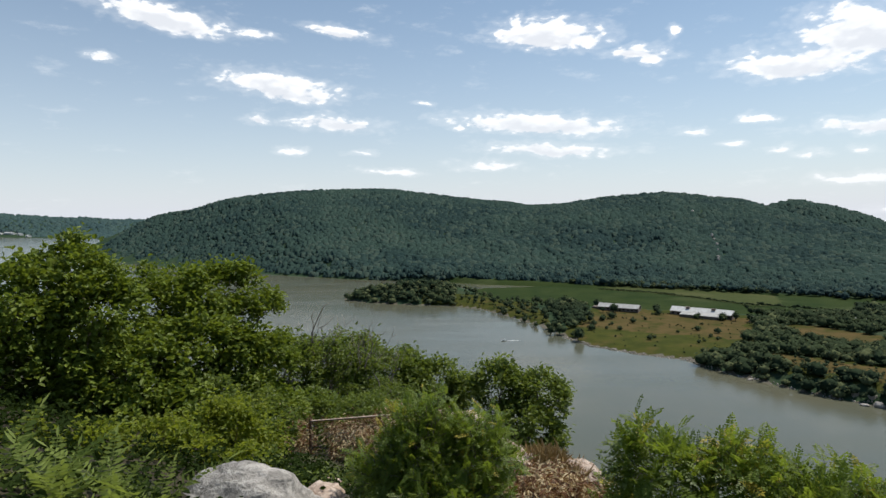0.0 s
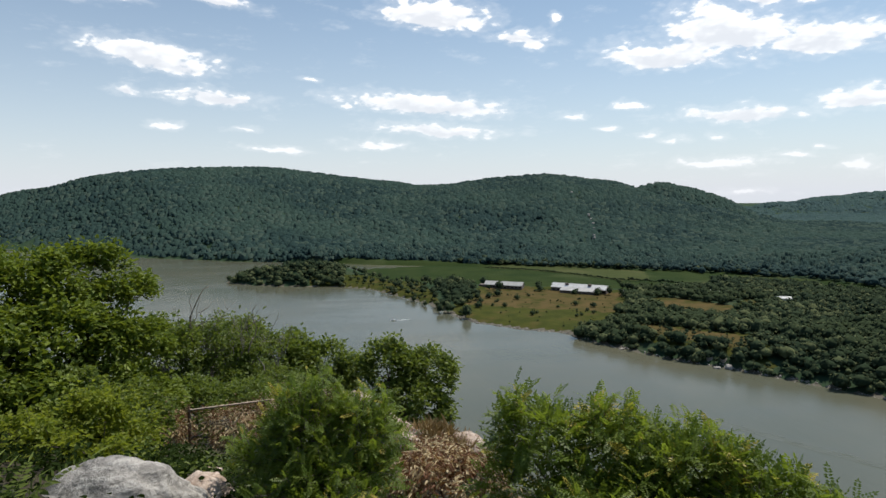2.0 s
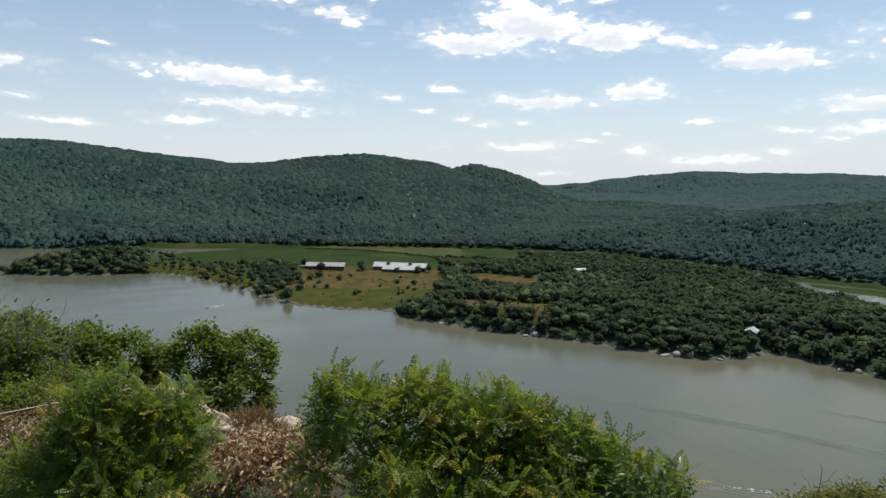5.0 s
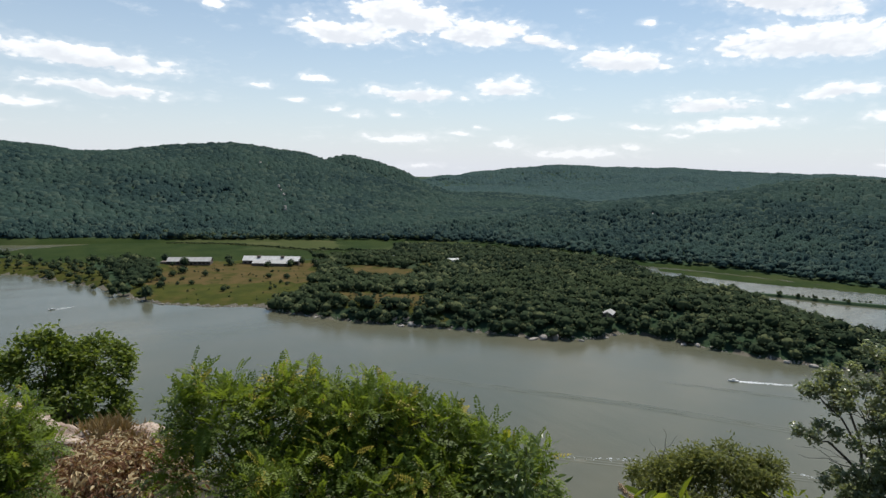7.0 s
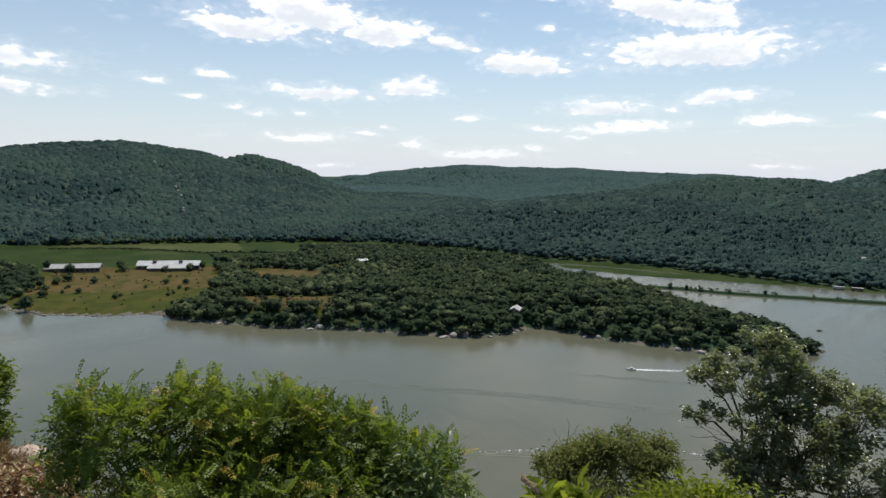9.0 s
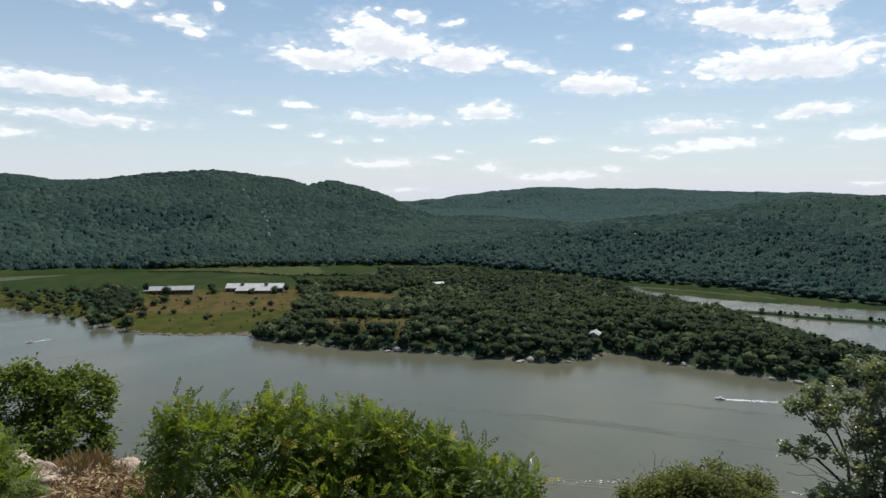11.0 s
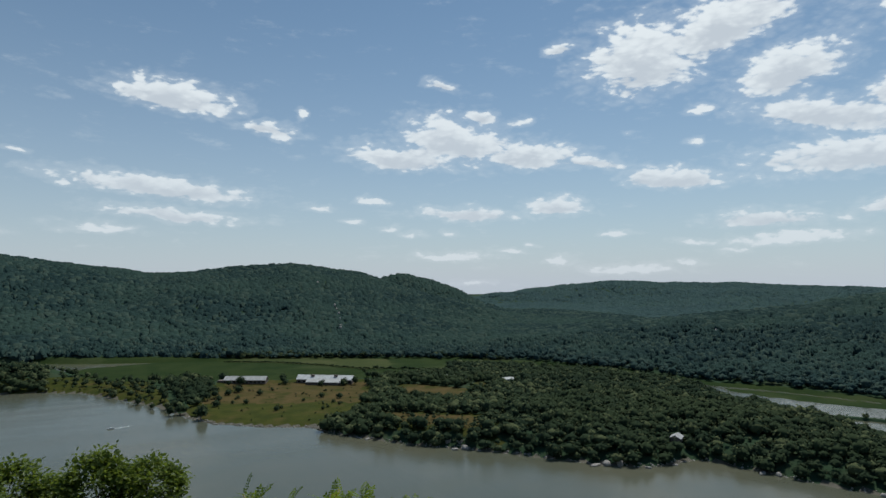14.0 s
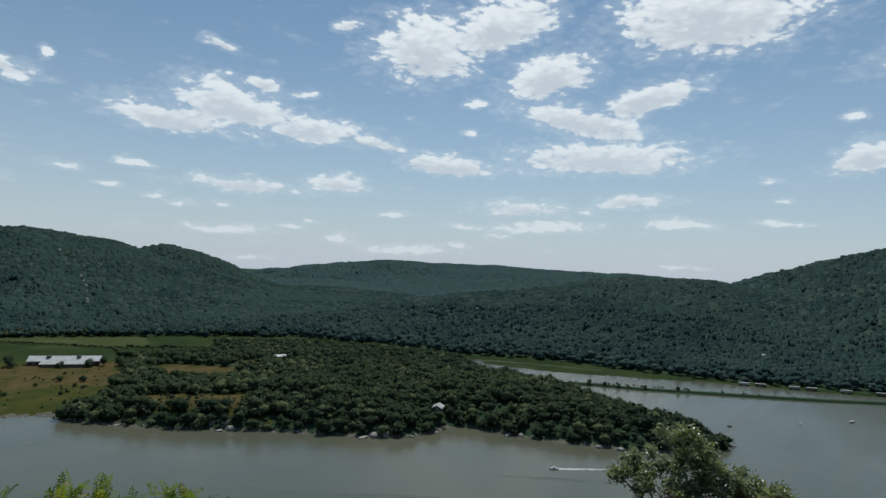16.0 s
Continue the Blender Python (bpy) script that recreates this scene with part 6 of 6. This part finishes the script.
def rocks():
    boulder("boulder", "pale grey lichened boulder on the slope", (-2.55, 7.5, 111.2), (0.95, 0.75, 0.68), (0, 8, 20), M_ROCK, 3)
    boulder("boulder", "low tan boulder half buried in the slope", (-1.75, 8.3, 110.85), (0.55, 0.5, 0.4), (0, 5, 60), M_PINK, 5, 4)
    boulder("boulder", "small tan stone beside the fence", (-2.3, 11.6, 109.6), (0.5, 0.4, 0.35), (0, 0, 10), M_PINK, 8, 4)
    for k, (x, y, z, long, tilt) in enumerate([(0.55, 19.2, 108.1, 0.75, 35), (1.35, 19.05, 107.52, 0.9, 34), (2.1, 18.95, 107.1, 0.85, 26), (3.0, 18.85, 106.82, 1.0, 12), (4.1, 18.6, 106.68, 0.95, 4)]):
        boulder("rock_ledge", "weathered pinkish slab of the rock ledge at the cliff edge", (x, y, z), (long, 0.6, 0.62), (0, tilt, -8 - 3 * k), M_PINK, 2 + 3 * k, 4, 0.45)
    boulder("rock_ledge", "tan stone face below a locust bush", (4.3, 5.6, 110.3), (0.7, 0.5, 0.55), (0, 0, 30), M_PINK, 12, 4)


def fence():
    a, b = Vector((-3.3, 14.63, 0)), Vector((-0.1, 16.13, 0))
    za, zb = 108.9, 108.63
    length = (b - a).length
    turn = math.degrees(math.atan2(b.y - a.y, b.x - a.x))
    root = thing("chain_link_fence", (a.x, a.y, za), "low rusty chain-link fence with a pipe top rail", "fence", turn=turn)
    drop = (zb - za) / length
    high = 1.12
    for k, u in enumerate((0.0, length * 0.5, length)):
        v, f = tube([(u, 0, u * drop - 0.25), (u + 0.02, 0, u * drop + high + 0.03)], 0.032, 0.032, 10)
        post = mesh_object("post", v, f, M_RUST, root, smooth=True)
        v, f = tube([(u + 0.02, 0, u * drop + high + 0.02), (u + 0.02, 0, u * drop + high + 0.06)], 0.04, 0.02, 10)
        mesh_object("cap", v, f, M_RUST, post, smooth=True)
    v, f = tube([(0, -0.01, high), (length, -0.01, high + length * drop)], 0.024, 0.024, 8)
    mesh_object("top_rail", v, f, M_GALV, root, smooth=True)
    wires, pitch = [], 0.065
    for sgn in (1, -1):
        for k in range(int((length + high) / pitch)):
            u0 = k * pitch - (high if sgn > 0 else 0)
            p, q = (u0, 0.0), (u0 + high, high)
            if sgn < 0:
                p, q = (u0, high), (u0 + high, 0.0)
            lo, hi = max(0.0, -p[0] / high), min(1.0, (length - p[0]) / high)
            if hi - lo < 0.05:
                continue
            pts = [(p[0] + (q[0] - p[0]) * s, 0.035 + 0.004 * sgn, (p[1] + (q[1] - p[1]) * s) + (p[0] + (q[0] - p[0]) * s) * drop) for s in (lo, hi)]
            wires.append(tube(pts, 0.0028, 0.0028, 3))
    v, f = merge(wires)
    tagged(mesh_object("wire_mesh", v, f, M_RUST, root), "rusty woven wire")


rocks()
fence()
hillside_plants()
railway()
meadow_shrubs()
hedges()
shore_stones()
rock_scars()
on_the_river()
